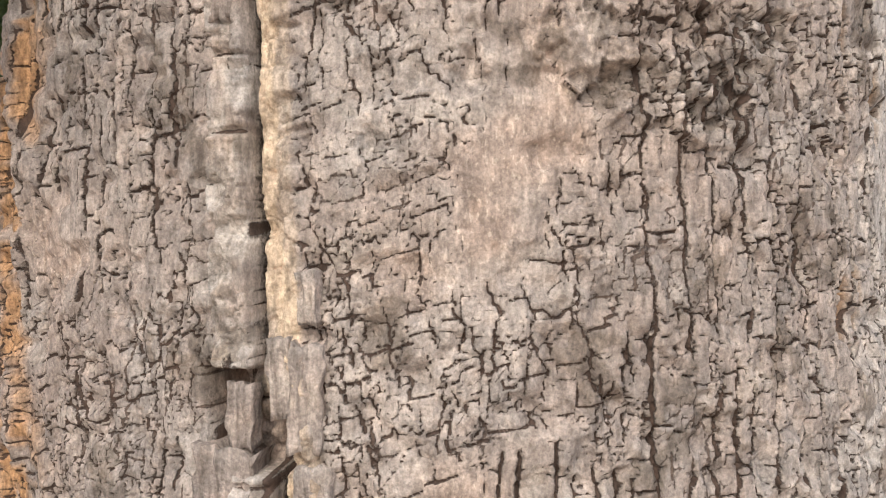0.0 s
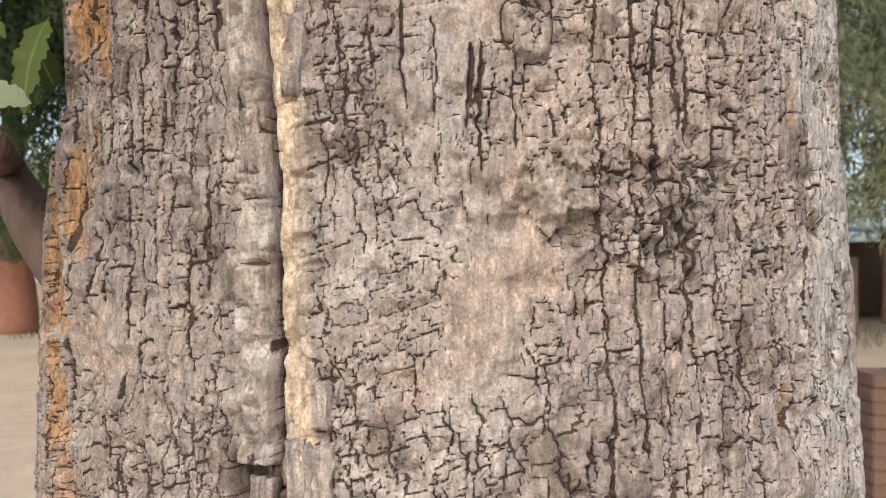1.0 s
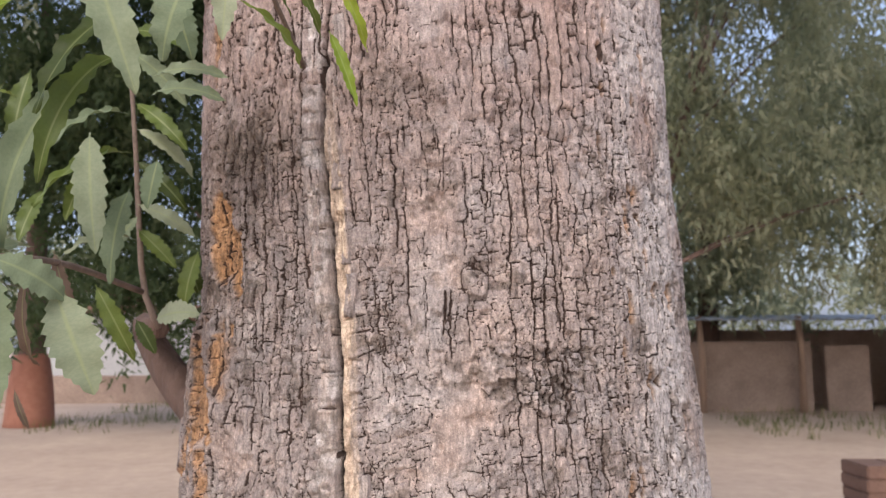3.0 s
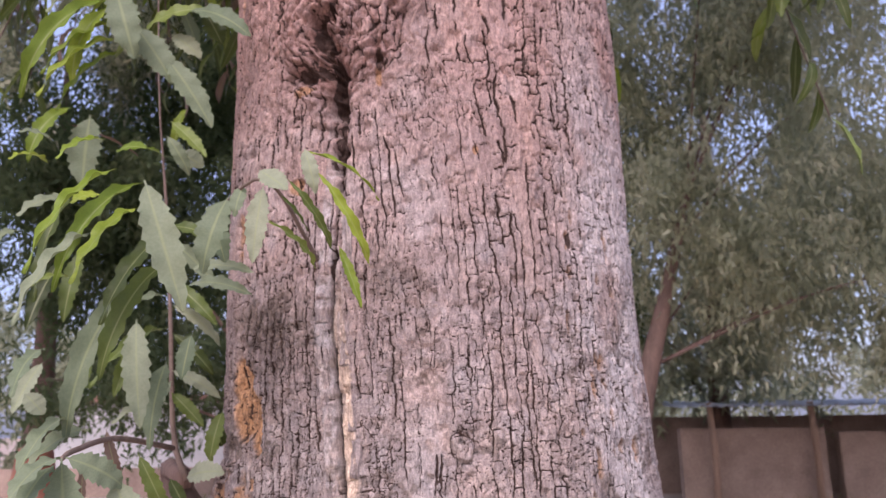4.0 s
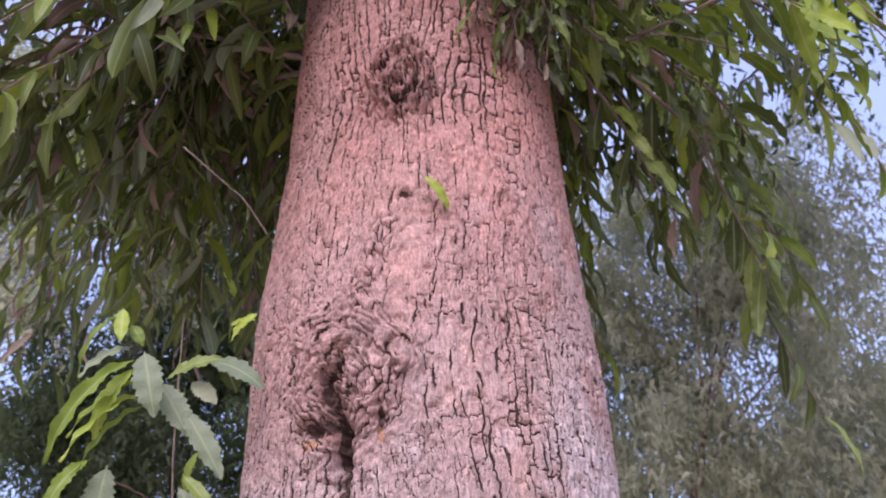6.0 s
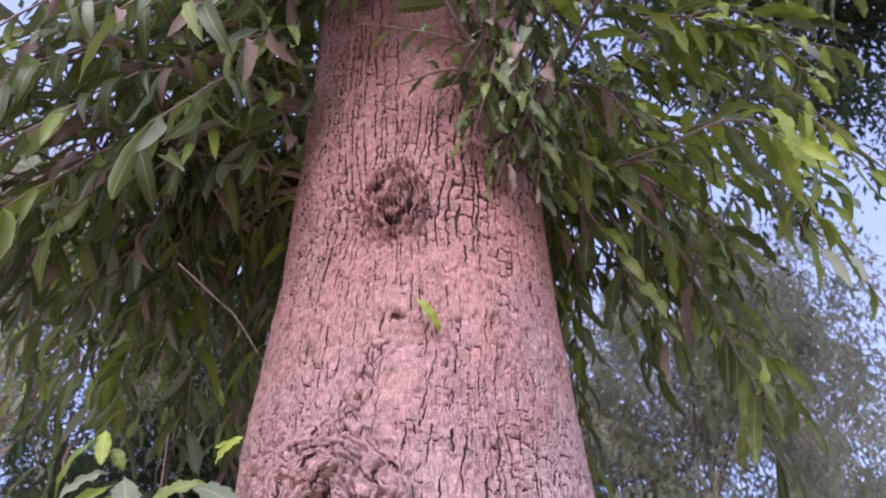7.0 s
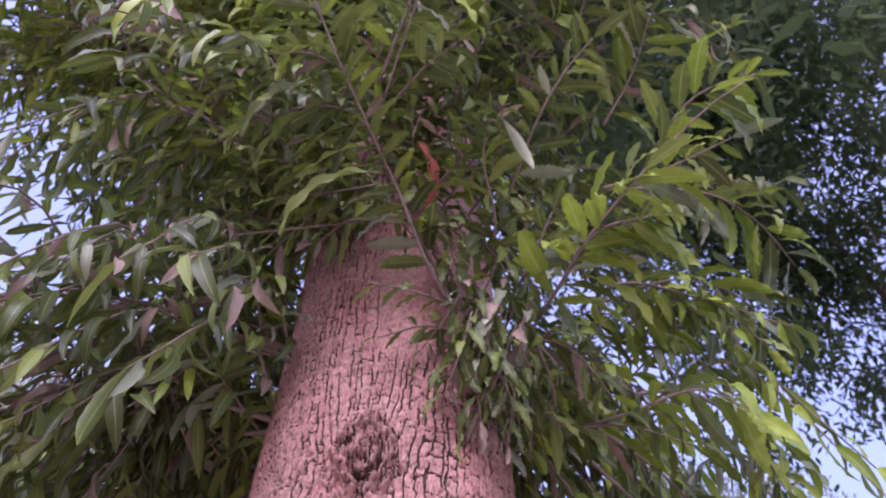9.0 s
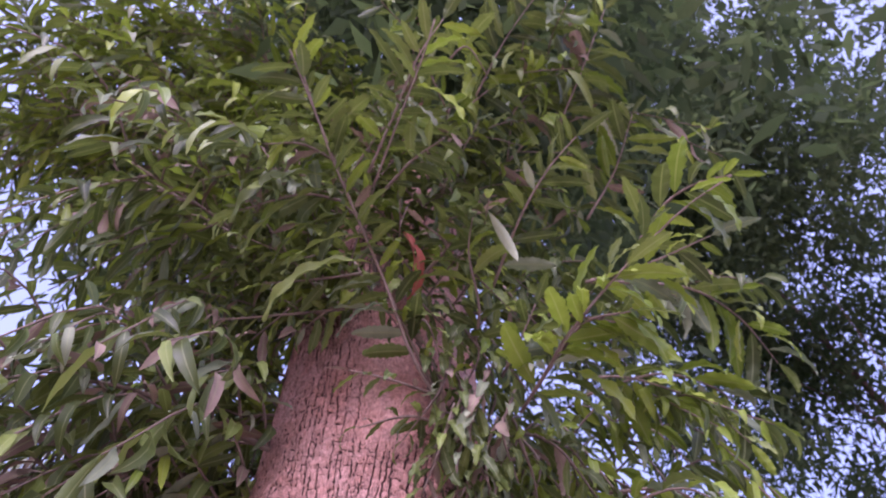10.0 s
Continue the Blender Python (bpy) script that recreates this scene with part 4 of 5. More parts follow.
for base, tip, width, mat, shape in (
    ((-0.124, 0.132, 1.762), (-0.098, 0.124, 1.743), 0.020, DUSTY, 3),
    ((-0.124, 0.147, 1.753), (-0.129, 0.137, 1.686), 0.018, DUSTY, 0),
    ((-0.083, 0.114, 1.773), (-0.072, 0.110, 1.737), 0.013, DUSTY, 1),
    ((-0.092, 0.132, 1.777), (-0.024, 0.133, 1.750), 0.005, YOUNG, 2),
    ((-0.079, 0.141, 1.764), (-0.029, 0.155, 1.690), 0.008, YOUNG, 1),
    ((-0.107, 0.158, 1.763), (-0.065, 0.177, 1.708), 0.007, LEAF, 1),
    ((-0.066, 0.186, 1.710), (-0.044, 0.184, 1.655), 0.009, YOUNG, 0),
    ((-0.133, 0.185, 1.735), (-0.086, 0.227, 1.705), 0.006, LEAF, 1),
    ((-0.148, 0.171, 1.761), (-0.152, 0.158, 1.734), 0.014, DUSTY, 1),
    ((-0.116, 0.171, 1.753), (-0.093, 0.197, 1.727), 0.005, LEAF, 0),
):
    add_leaf(trunk_sprig, base, tip, width, mat, shape, (0.1, -1, 0.6))

# upper part of the shoot
for base, tip, width, mat, shape in (
    ((-0.320, 0.253, 2.010), (-0.292, 0.241, 1.935), 0.033, DUSTY, 1),
    ((-0.309, 0.283, 1.983), (-0.263, 0.282, 1.919), 0.032, DUSTY, 0),
    ((-0.276, 0.288, 1.950), (-0.221, 0.292, 1.872), 0.028, DUSTY, 0),
    ((-0.352, 0.244, 2.064), (-0.343, 0.237, 2.018), 0.018, YOUNG, 3),
    ((-0.354, 0.248, 2.056), (-0.383, 0.219, 1.985), 0.011, YOUNG, 5),
    ((-0.345, 0.258, 2.047), (-0.325, 0.256, 2.023), 0.016, YOUNG, 1),
    ((-0.339, 0.263, 2.020), (-0.373, 0.215, 1.979), 0.018, DUSTY, 1),
    ((-0.328, 0.263, 2.005), (-0.381, 0.184, 1.897), 0.014, YOUNG, 2),
    ((-0.328, 0.257, 1.993), (-0.361, 0.238, 1.913), 0.019, YOUNG, 2),
):
    add_leaf(shoot, base, tip, width, mat, shape, (0.1, -1, 0.6))
for base, tip, width, mat, shape in (
    ((-0.324, 0.275, 1.985), (-0.370, 0.208, 1.914), 0.012, YOUNG, 1),
    ((-0.324, 0.282, 1.970), (-0.365, 0.197, 1.889), 0.014, YOUNG, 1),
    ((-0.323, 0.287, 1.958), (-0.362, 0.226, 1.881), 0.011, YOUNG, 1),
    ((-0.382, 0.303, 1.900), (-0.406, 0.261, 1.842), 0.017, YOUNG, 2),
    ((-0.366, 0.313, 1.895), (-0.368, 0.312, 1.813), 0.037, DUSTY, 3),
    ((-0.317, 0.319, 2.000), (-0.248, 0.309, 2.031), 0.019, LEAF, 1),
    ((-0.243, 0.324, 2.050), (-0.213, 0.296, 2.079), 0.016, YOUNG, 1),
    ((-0.244, 0.314, 2.069), (-0.214, 0.318, 2.080), 0.013, YOUNG, 0),
    ((-0.262, 0.310, 2.018), (-0.187, 0.282, 1.985), 0.027, DUSTY, 1),
    ((-0.246, 0.316, 2.018), (-0.225, 0.317, 1.981), 0.024, LEAF, 0),
    ((-0.289, 0.331, 2.001), (-0.254, 0.333, 1.974), 0.026, DUSTY, 0),
):
    add_leaf(shoot, base, tip, width, mat, shape, (0.1, -1, 0.6))
for base, tip, width, mat, shape in (
    ((-0.279, 0.365, 1.923), (-0.289, 0.354, 1.877), 0.012, YOUNG, 5),
    ((-0.299, 0.394, 1.878), (-0.265, 0.388, 1.864), 0.030, DUSTY, 1),
    ((-0.396, 0.323, 1.889), (-0.328, 0.362, 1.870), 0.002, DRY, 0),
    ((-0.348, 0.261, 1.782), (-0.369, 0.207, 1.761), 0.019, DUSTY, 1),
    ((-0.324, 0.271, 1.789), (-0.339, 0.243, 1.778), 0.017, YOUNG, 1),
    ((-0.388, 0.246, 1.746), (-0.394, 0.199, 1.723), 0.017, DUSTY, 1),
):
    add_leaf(shoot, base, tip, width, mat, shape, (0.1, -1, 0.6))

# leafy twigs on the upper trunk
spray(((0.167, 0.327, 2.722), (0.080, 0.197, 2.781), (0.001, 0.092, 2.897), (-0.084, -0.023, 3.039)), 1, size=0.115, start=0.35, r0=0.004)
spray(((-0.084, -0.023, 3.039), (-0.147, -0.126, 3.126), (-0.222, -0.234, 3.250)), 2, size=0.13)
spray(((-0.044, -0.045, 3.074), (0.001, -0.145, 3.157), (0.041, -0.240, 3.227), (0.089, -0.303, 3.303)), 3, size=0.13)
spray(((-0.009, -0.023, 3.046), (0.044, -0.087, 3.052), (0.102, -0.129, 3.068)), 4, size=0.1)
spray(((0.208, 0.143, 2.955), (0.256, 0.013, 3.019), (0.308, -0.074, 3.070), (0.362, -0.129, 3.113)), 5, size=0.11)
spray(((0.255, 0.235, 2.710), (0.291, 0.132, 2.706), (0.314, 0.060, 2.702), (0.395, -0.051, 2.735)), 6, size=0.15, mix=BRIGHT_MIX)
spray(((0.308, 0.127, 2.732), (0.338, 0.036, 2.700), (0.392, -0.016, 2.656)), 7, size=0.16, mix=BRIGHT_MIX)
spray(((0.459, 0.065, 2.947), (0.513, -0.039, 2.982), (0.566, -0.092, 2.985), (0.628, -0.122, 2.972)), 8, size=0.14, mix=BRIGHT_MIX)
spray(((0.368, 0.055, 2.860), (0.461, 0.014, 2.856), (0.583, -0.033, 2.894)), 9, size=0.13, mix=BRIGHT_MIX)
spray(((0.121, 0.230, 2.729), (0.042, 0.173, 2.699), (-0.041, 0.139, 2.681)), 10, size=0.075, mix=DRY_MIX)
spray(((0.131, 0.241, 2.667), (0.063, 0.203, 2.649), (-0.016, 0.191, 2.603)), 11, size=0.08, mix=DRY_MIX)
spray(((0.158, 0.233, 2.645), (0.152, 0.246, 2.579), (0.144, 0.275, 2.523)), 12, size=0.085, mix=DRY_MIX)
spray(((0.198, 0.257, 2.646), (0.204, 0.268, 2.579), (0.214, 0.310, 2.535)), 13, size=0.085)
spray(((0.250, 0.265, 2.686), (0.276, 0.303, 2.617), (0.288, 0.373, 2.570)), 14, size=0.1)
spray(((-0.055, 0.180, 2.933), (-0.134, 0.159, 2.876), (-0.234, 0.133, 2.810), (-0.284, 0.120, 2.779)), 15, size=0.085, mix=DRY_MIX)
spray(((-0.049, 0.133, 2.985), (-0.120, 0.121, 2.937), (-0.211, 0.094, 2.865)), 16, size=0.11)
spray(((-0.097, 0.005, 3.047), (-0.163, -0.031, 2.987), (-0.258, -0.034, 2.899)), 17, size=0.12)
spray(((-0.113, -0.054, 3.103), (-0.171, -0.103, 3.060), (-0.234, -0.119, 3.009)), 18, size=0.12)
spray(((0.014, 0.189, 2.872), (0.077, 0.131, 2.828), (0.108, 0.156, 2.761)), 19, size=0.09)
spray(((0.173, 0.200, 2.825), (0.179, 0.119, 2.854), (0.156, 0.041, 2.925), (0.165, -0.017, 2.998)), 20, size=0.11)
spray(((0.074, 0.122, 2.974), (0.115, 0.053, 2.966), (0.070, 0.008, 2.967)), 21, size=0.11)
spray(((0.224, 0.217, 2.781), (0.245, 0.130, 2.766), (0.271, 0.070, 2.801)), 22, size=0.11)
spray(((0.285, 0.287, 2.713), (0.323, 0.262, 2.644), (0.380, 0.297, 2.565)), 23, size=0.11)
spray(((0.112, 0.227, 2.858), (0.151, 0.213, 2.741), (0.152, 0.274, 2.649)), 24, size=0.1, droop=0.6, start=0.05, gap=0.018, single=False)
spray(((0.144, 0.194, 2.928), (0.182, 0.187, 2.808), (0.123, 0.259, 2.718)), 25, size=0.1, droop=0.6, start=0.05, gap=0.018, single=False)
spray(((0.092, 0.254, 2.788), (0.131, 0.234, 2.673), (0.086, 0.289, 2.583)), 26, size=0.1, droop=0.6, start=0.05, gap=0.018, single=False)
spray(((0.178, 0.252, 2.860), (0.212, 0.237, 2.741), (0.153, 0.302, 2.651)), 27, size=0.1, droop=0.6, start=0.05, gap=0.018, single=False)
spray(((0.158, 0.326, 2.750), (0.191, 0.299, 2.636), (0.171, 0.348, 2.544)), 28, size=0.1, droop=0.6, start=0.05, gap=0.018, single=False)
spray(((0.223, 0.299, 2.819), (0.253, 0.278, 2.700), (0.202, 0.338, 2.609)), 29, size=0.1, droop=0.6, start=0.05, gap=0.018, single=False)
spray(((0.068, 0.211, 2.870), (0.110, 0.200, 2.753), (0.132, 0.262, 2.662)), 30, size=0.1, droop=0.6, start=0.05, gap=0.018, single=False)
spray(((0.212, 0.366, 2.735), (0.241, 0.334, 2.621), (0.238, 0.380, 2.527)), 31, size=0.1, droop=0.6, start=0.05, gap=0.018, single=False)
spray(((0.269, 0.356, 2.790), (0.295, 0.329, 2.672), (0.252, 0.385, 2.580)), 32, size=0.1, droop=0.6, start=0.05, gap=0.018, single=False)
spray(((0.138, 0.372, 2.709), (0.173, 0.339, 2.597), (0.190, 0.380, 2.504)), 33, size=0.1, droop=0.6, start=0.05, gap=0.018, single=False)
spray(((-0.146, 0.207, 3.077), (-0.176, 0.187, 2.943), (-0.239, 0.205, 2.844)), 34, size=0.1, droop=0.5, start=0.05, gap=0.018, single=False)
spray(((-0.047, 0.185, 3.055), (-0.089, 0.165, 2.923), (-0.163, 0.184, 2.827)), 35, size=0.1, droop=0.5, start=0.05, gap=0.018, single=False)
spray(((-0.071, 0.156, 3.068), (-0.026, 0.144, 2.942), (0.035, 0.173, 2.857)), 36, size=0.1, droop=0.5, start=0.05, gap=0.018, single=False)
spray(((0.025, 0.159, 3.028), (0.075, 0.144, 2.899), (0.152, 0.168, 2.810)), 37, size=0.1, droop=0.5, start=0.05, gap=0.018, single=False)
spray(((0.123, 0.186, 2.989), (0.154, 0.166, 2.859), (0.207, 0.186, 2.768)), 38, size=0.1, droop=0.5, start=0.05, gap=0.018, single=False)
spray(((-0.113, 0.161, 3.219), (-0.142, 0.151, 3.085), (-0.202, 0.179, 2.990)), 39, size=0.1, droop=0.5, start=0.05, gap=0.018, single=False)
spray(((-0.008, 0.144, 3.180), (0.034, 0.138, 3.051), (0.097, 0.171, 2.964)), 40, size=0.1, droop=0.5, start=0.05, gap=0.018, single=False)
spray(((0.136, 0.144, 3.125), (0.181, 0.132, 2.993), (0.256, 0.159, 2.899)), 41, size=0.1, droop=0.5, start=0.05, gap=0.018, single=False)
spray(((0.248, 0.206, 3.082), (0.285, 0.188, 2.947), (0.356, 0.209, 2.847)), 42, size=0.1, droop=0.5, start=0.05, gap=0.018, single=False)
spray(((0.210, 0.248, 2.968), (0.236, 0.222, 2.837), (0.286, 0.238, 2.741)), 43, size=0.1, droop=0.5, start=0.05, gap=0.018, single=False)
spray(((0.137, 0.204, 2.686), (0.115, 0.202, 2.586), (0.087, 0.239, 2.512)), 44, size=0.085, droop=0.7, start=0.05, gap=0.016, single=False, mix=DRY_MIX)
spray(((0.165, 0.225, 2.667), (0.141, 0.221, 2.567), (0.147, 0.256, 2.491)), 45, size=0.085, droop=0.7, start=0.05, gap=0.016, single=False, mix=DRY_MIX)
spray(((0.185, 0.200, 2.710), (0.160, 0.201, 2.610), (0.192, 0.238, 2.532)), 46, size=0.085, droop=0.7, start=0.05, gap=0.016, single=False, mix=DRY_MIX)
spray(((0.213, 0.228, 2.685), (0.186, 0.226, 2.585), (0.200, 0.262, 2.507)), 47, size=0.085, droop=0.7, start=0.05, gap=0.016, single=False, mix=DRY_MIX)
spray(((0.158, 0.191, 2.745), (0.135, 0.193, 2.644), (0.088, 0.235, 2.571)), 48, size=0.085, droop=0.7, start=0.05, gap=0.016, single=False, mix=DRY_MIX)
spray(((0.231, 0.263, 2.653), (0.204, 0.258, 2.553), (0.191, 0.292, 2.476)), 49, size=0.085, droop=0.7, start=0.05, gap=0.016, single=False, mix=DRY_MIX)
spray(((0.198, 0.186, 2.769), (0.172, 0.191, 2.668), (0.152, 0.234, 2.595)), 50, size=0.085, droop=0.7, start=0.05, gap=0.016, single=False, mix=DRY_MIX)
spray(((0.245, 0.214, 2.742), (0.217, 0.217, 2.642), (0.240, 0.255, 2.563)), 51, size=0.085, droop=0.7, start=0.05, gap=0.016, single=False, mix=DRY_MIX)
spray(((0.183, 0.245, 2.648), (0.158, 0.240, 2.548), (0.121, 0.275, 2.474)), 52, size=0.085, droop=0.7, start=0.05, gap=0.016, single=False, mix=DRY_MIX)
spray(((0.132, 0.184, 2.801), (0.109, 0.190, 2.699), (0.053, 0.234, 2.625)), 53, size=0.085, droop=0.7, start=0.05, gap=0.016, single=False, mix=DRY_MIX)

# the bright young twig and the front twig, leaf by leaf
bright_twig, _ = twig(((0.255, 0.235, 2.710), (0.305, 0.115, 2.716), (0.350, 0.022, 2.730), (0.400, -0.041, 2.752), (0.503, -0.104, 2.842), (0.591, -0.155, 2.885)), 0.0032, 0.0014, 'twig', 14, 'twig with bright yellow-green toothed leaves')
for base, tip, width, mat, shape in (
    ((0.352, 0.012, 2.723), (0.462, 0.018, 2.608), 0.038, YOUNG, 1),
    ((0.363, -0.007, 2.732), (0.444, -0.026, 2.644), 0.031, YOUNG, 2),
    ((0.305, 0.132, 2.704), (0.423, 0.118, 2.601), 0.037, YOUNG, 1),
    ((0.295, 0.165, 2.706), (0.395, 0.160, 2.604), 0.036, YOUNG, 0),
    ((0.345, 0.075, 2.709), (0.401, 0.081, 2.638), 0.030, YOUNG, 1),
    ((0.326, 0.035, 2.740), (0.350, -0.063, 2.789), 0.034, YOUNG, 0),
    ((0.348, 0.005, 2.741), (0.412, -0.055, 2.744), 0.034, YOUNG, 1),
    ((0.378, -0.033, 2.766), (0.391, -0.079, 2.786), 0.032, LEAF, 0),
    ((0.463, -0.060, 2.800), (0.520, -0.102, 2.776), 0.029, YOUNG, 1),
    ((0.514, -0.129, 2.860), (0.572, -0.177, 2.833), 0.030, YOUNG, 0),
):
    add_leaf(bright_twig, base, tip, width, mat, shape, (0.1, -1, 0.6))
for base, tip, width, mat, shape in (
    ((0.507, -0.116, 2.857), (0.579, -0.088, 2.767), 0.036, LEAF, 1),
    ((0.532, -0.133, 2.866), (0.595, -0.113, 2.784), 0.028, YOUNG, 1),
    ((0.467, -0.046, 2.803), (0.510, -0.027, 2.741), 0.027, YOUNG, 1),
    ((0.312, 0.060, 2.752), (0.255, 0.079, 2.726), 0.027, LEAF, 1),
    ((0.290, 0.137, 2.728), (0.231, 0.139, 2.712), 0.027, LEAF, 1),
    ((0.275, 0.189, 2.717), (0.315, 0.216, 2.634), 0.029, LEAF, 0),
    ((0.423, -0.063, 2.792), (0.390, -0.099, 2.842), 0.027, LEAF, 0),
    ((0.437, -0.064, 2.811), (0.432, -0.131, 2.843), 0.029, LEAF, 0),
    ((0.447, -0.078, 2.826), (0.479, -0.117, 2.833), 0.027, LEAF, 0),
):
    add_leaf(bright_twig, base, tip, width, mat, shape, (0.1, -1, 0.6))
front_twig, _ = twig(((0.121, 0.233, 2.701), (0.059, 0.158, 2.760), (0.003, 0.072, 2.863), (-0.054, -0.008, 2.947), (-0.126, -0.119, 3.051), (-0.194, -0.258, 3.157)), 0.0036, 0.0014, 'twig', 14, 'upright twig with glossy green toothed leaves')
for base, tip, width, mat, shape in (
    ((-0.176, -0.212, 3.074), (-0.276, -0.187, 2.980), 0.030, LEAF, 1),
    ((-0.171, -0.221, 3.099), (-0.175, -0.289, 3.116), 0.035, LEAF, 0),
    ((-0.147, -0.178, 3.068), (-0.122, -0.236, 3.089), 0.028, LEAF, 0),
    ((-0.127, -0.130, 3.022), (-0.222, -0.140, 2.955), 0.029, LEAF, 1),
    ((-0.117, -0.111, 3.017), (-0.177, -0.076, 2.960), 0.027, LEAF, 1),
    ((-0.099, -0.066, 2.990), (-0.268, -0.087, 2.876), 0.027, LEAF, 2),
    ((-0.094, -0.052, 2.985), (-0.258, -0.021, 2.847), 0.027, LEAF, 1),
    ((-0.070, -0.018, 2.950), (-0.204, 0.006, 2.847), 0.029, LEAF, 1),
    ((-0.065, -0.027, 2.955), (-0.127, 0.061, 2.854), 0.029, LEAF, 0),
):
    add_leaf(front_twig, base, tip, width, mat, shape, (0.1, -1, 0.6))
for base, tip, width, mat, shape in (
    ((-0.042, 0.010, 2.916), (-0.179, 0.013, 2.825), 0.026, LEAF, 1),
    ((-0.018, 0.046, 2.876), (-0.201, 0.045, 2.778), 0.024, LEAF, 2),
    ((0.003, 0.081, 2.857), (-0.092, 0.059, 2.814), 0.024, DUSTY, 1),
    ((-0.053, -0.004, 2.933), (-0.004, -0.073, 2.958), 0.031, LEAF, 0),
    ((-0.036, 0.028, 2.907), (0.031, 0.000, 2.903), 0.031, LEAF, 1),
    ((0.015, 0.101, 2.834), (-0.078, 0.112, 2.771), 0.026, DUSTY, 1),
    ((0.037, 0.129, 2.804), (0.106, 0.091, 2.805), 0.028, LEAF, 1),
    ((-0.100, -0.076, 2.994), (-0.060, -0.143, 3.025), 0.030, LEAF, 0),
    ((-0.077, -0.042, 2.971), (-0.037, -0.112, 2.994), 0.029, YOUNG, 0),
):
    add_leaf(front_twig, base, tip, width, mat, shape, (0.1, -1, 0.6))
second_twig, _ = twig(((-0.027, -0.053, 3.003), (0.010, -0.150, 3.075), (0.048, -0.249, 3.147), (0.072, -0.322, 3.205)), 0.0026, 0.0014, 'twig', 14, 'thin twig with broad toothed leaves')
for base, tip, width, mat, shape in (
    ((0.022, -0.194, 3.068), (0.092, -0.180, 3.022), 0.038, DUSTY, 1),
    ((0.035, -0.223, 3.088), (0.145, -0.208, 3.008), 0.036, YOUNG, 1),
    ((0.044, -0.244, 3.125), (0.152, -0.279, 3.090), 0.037, YOUNG, 1),
    ((0.000, -0.139, 3.059), (-0.073, -0.184, 3.059), 0.032, LEAF, 1),
    ((0.020, -0.180, 3.085), (-0.065, -0.227, 3.093), 0.035, LEAF, 1),
    ((0.039, -0.224, 3.119), (-0.005, -0.282, 3.133), 0.038, LEAF, 0),
    ((0.016, -0.167, 3.059), (0.075, -0.143, 3.010), 0.030, LEAF, 1),
    ((-0.008, -0.111, 3.028), (0.065, -0.124, 3.003), 0.030, YOUNG, 1),
    ((0.053, -0.260, 3.150), (0.130, -0.317, 3.141), 0.036, YOUNG, 1),
):
    add_leaf(second_twig, base, tip, width, mat, shape, (0.1, -1, 0.6))
spray(((0.222, 0.305, 2.616), (0.295, 0.342, 2.564), (0.393, 0.325, 2.552), (0.509, 0.358, 2.542)), 54, size=0.14, droop=0.7, single=False)
spray(((0.418, 0.359, 2.654), (0.526, 0.331, 2.636), (0.609, 0.357, 2.565), (0.655, 0.399, 2.488)), 55, size=0.16, mix=BRIGHT_MIX, droop=0.6, single=False)
spray(((0.242, 0.378, 2.567), (0.311, 0.417, 2.474), (0.365, 0.457, 2.365), (0.402, 0.486, 2.300)), 56, size=0.13, droop=0.9, single=False)
spray(((0.343, 0.416, 2.560), (0.443, 0.449, 2.448), (0.489, 0.487, 2.329), (0.527, 0.510, 2.214)), 57, size=0.15, droop=0.9, single=False)
spray(((0.371, 0.409, 2.620), (0.481, 0.442, 2.540), (0.546, 0.490, 2.478)), 58, size=0.14, droop=0.8, single=False)
spray(((0.412, 0.365, 2.921), (0.585, 0.356, 2.999), (0.717, 0.380, 2.989), (0.789, 0.417, 2.922)), 59, size=0.15, mix=BRIGHT_MIX, droop=0.6, single=False)
spray(((0.288, 0.374, 2.813), (0.362, 0.350, 2.750), (0.404, 0.376, 2.672)), 60, size=0.12, mix=BRIGHT_MIX, single=False)
spray(((0.331, 0.426, 2.758), (0.452, 0.499, 2.645), (0.515, 0.590, 2.501)), 61, size=0.14, droop=0.9, single=False)
spray(((0.502, 0.217, 3.146), (0.668, 0.223, 3.144), (0.768, 0.253, 3.081), (0.841, 0.314, 3.001)), 62, size=0.17, mix=BRIGHT_MIX, droop=0.5, single=False)
spray(((0.467, 0.166, 3.355), (0.548, 0.083, 3.483), (0.602, -0.023, 3.615)), 63, size=0.15, single=False)
spray(((0.262, 0.005, 3.563), (0.354, -0.067, 3.679), (0.483, -0.108, 3.773)), 64, size=0.16, droop=0.5, single=False)
spray(((0.403, -0.007, 3.547), (0.465, -0.118, 3.674), (0.547, -0.235, 3.891)), 65, size=0.16, droop=0.5, single=False)
spray(((0.181, -0.086, 3.493), (0.249, -0.193, 3.619), (0.335, -0.296, 3.732)), 66, size=0.16, single=False)
spray(((0.083, -0.184, 3.316), (0.140, -0.242, 3.329), (0.188, -0.199, 3.274)), 67, size=0.13, single=False)
spray(((0.316, 0.362, 2.574), (0.393, 0.285, 2.543), (0.493, 0.237, 2.549), (0.575, 0.242, 2.499)), 68, size=0.15, mix=BRIGHT_MIX, droop=0.6, single=False)
spray(((0.415, 0.315, 2.921), (0.515, 0.329, 2.944), (0.642, 0.336, 2.886), (0.728, 0.371, 2.812)), 69, size=0.15, mix=BRIGHT_MIX, droop=0.7, single=False)
spray(((-0.342, 0.298, 2.349), (-0.290, 0.324, 2.307), (-0.257, 0.342, 2.280), (-0.223, 0.371, 2.233)), 70, size=0.03, mix=DRY_MIX, gap=0.05, r0=.0016, single=False)

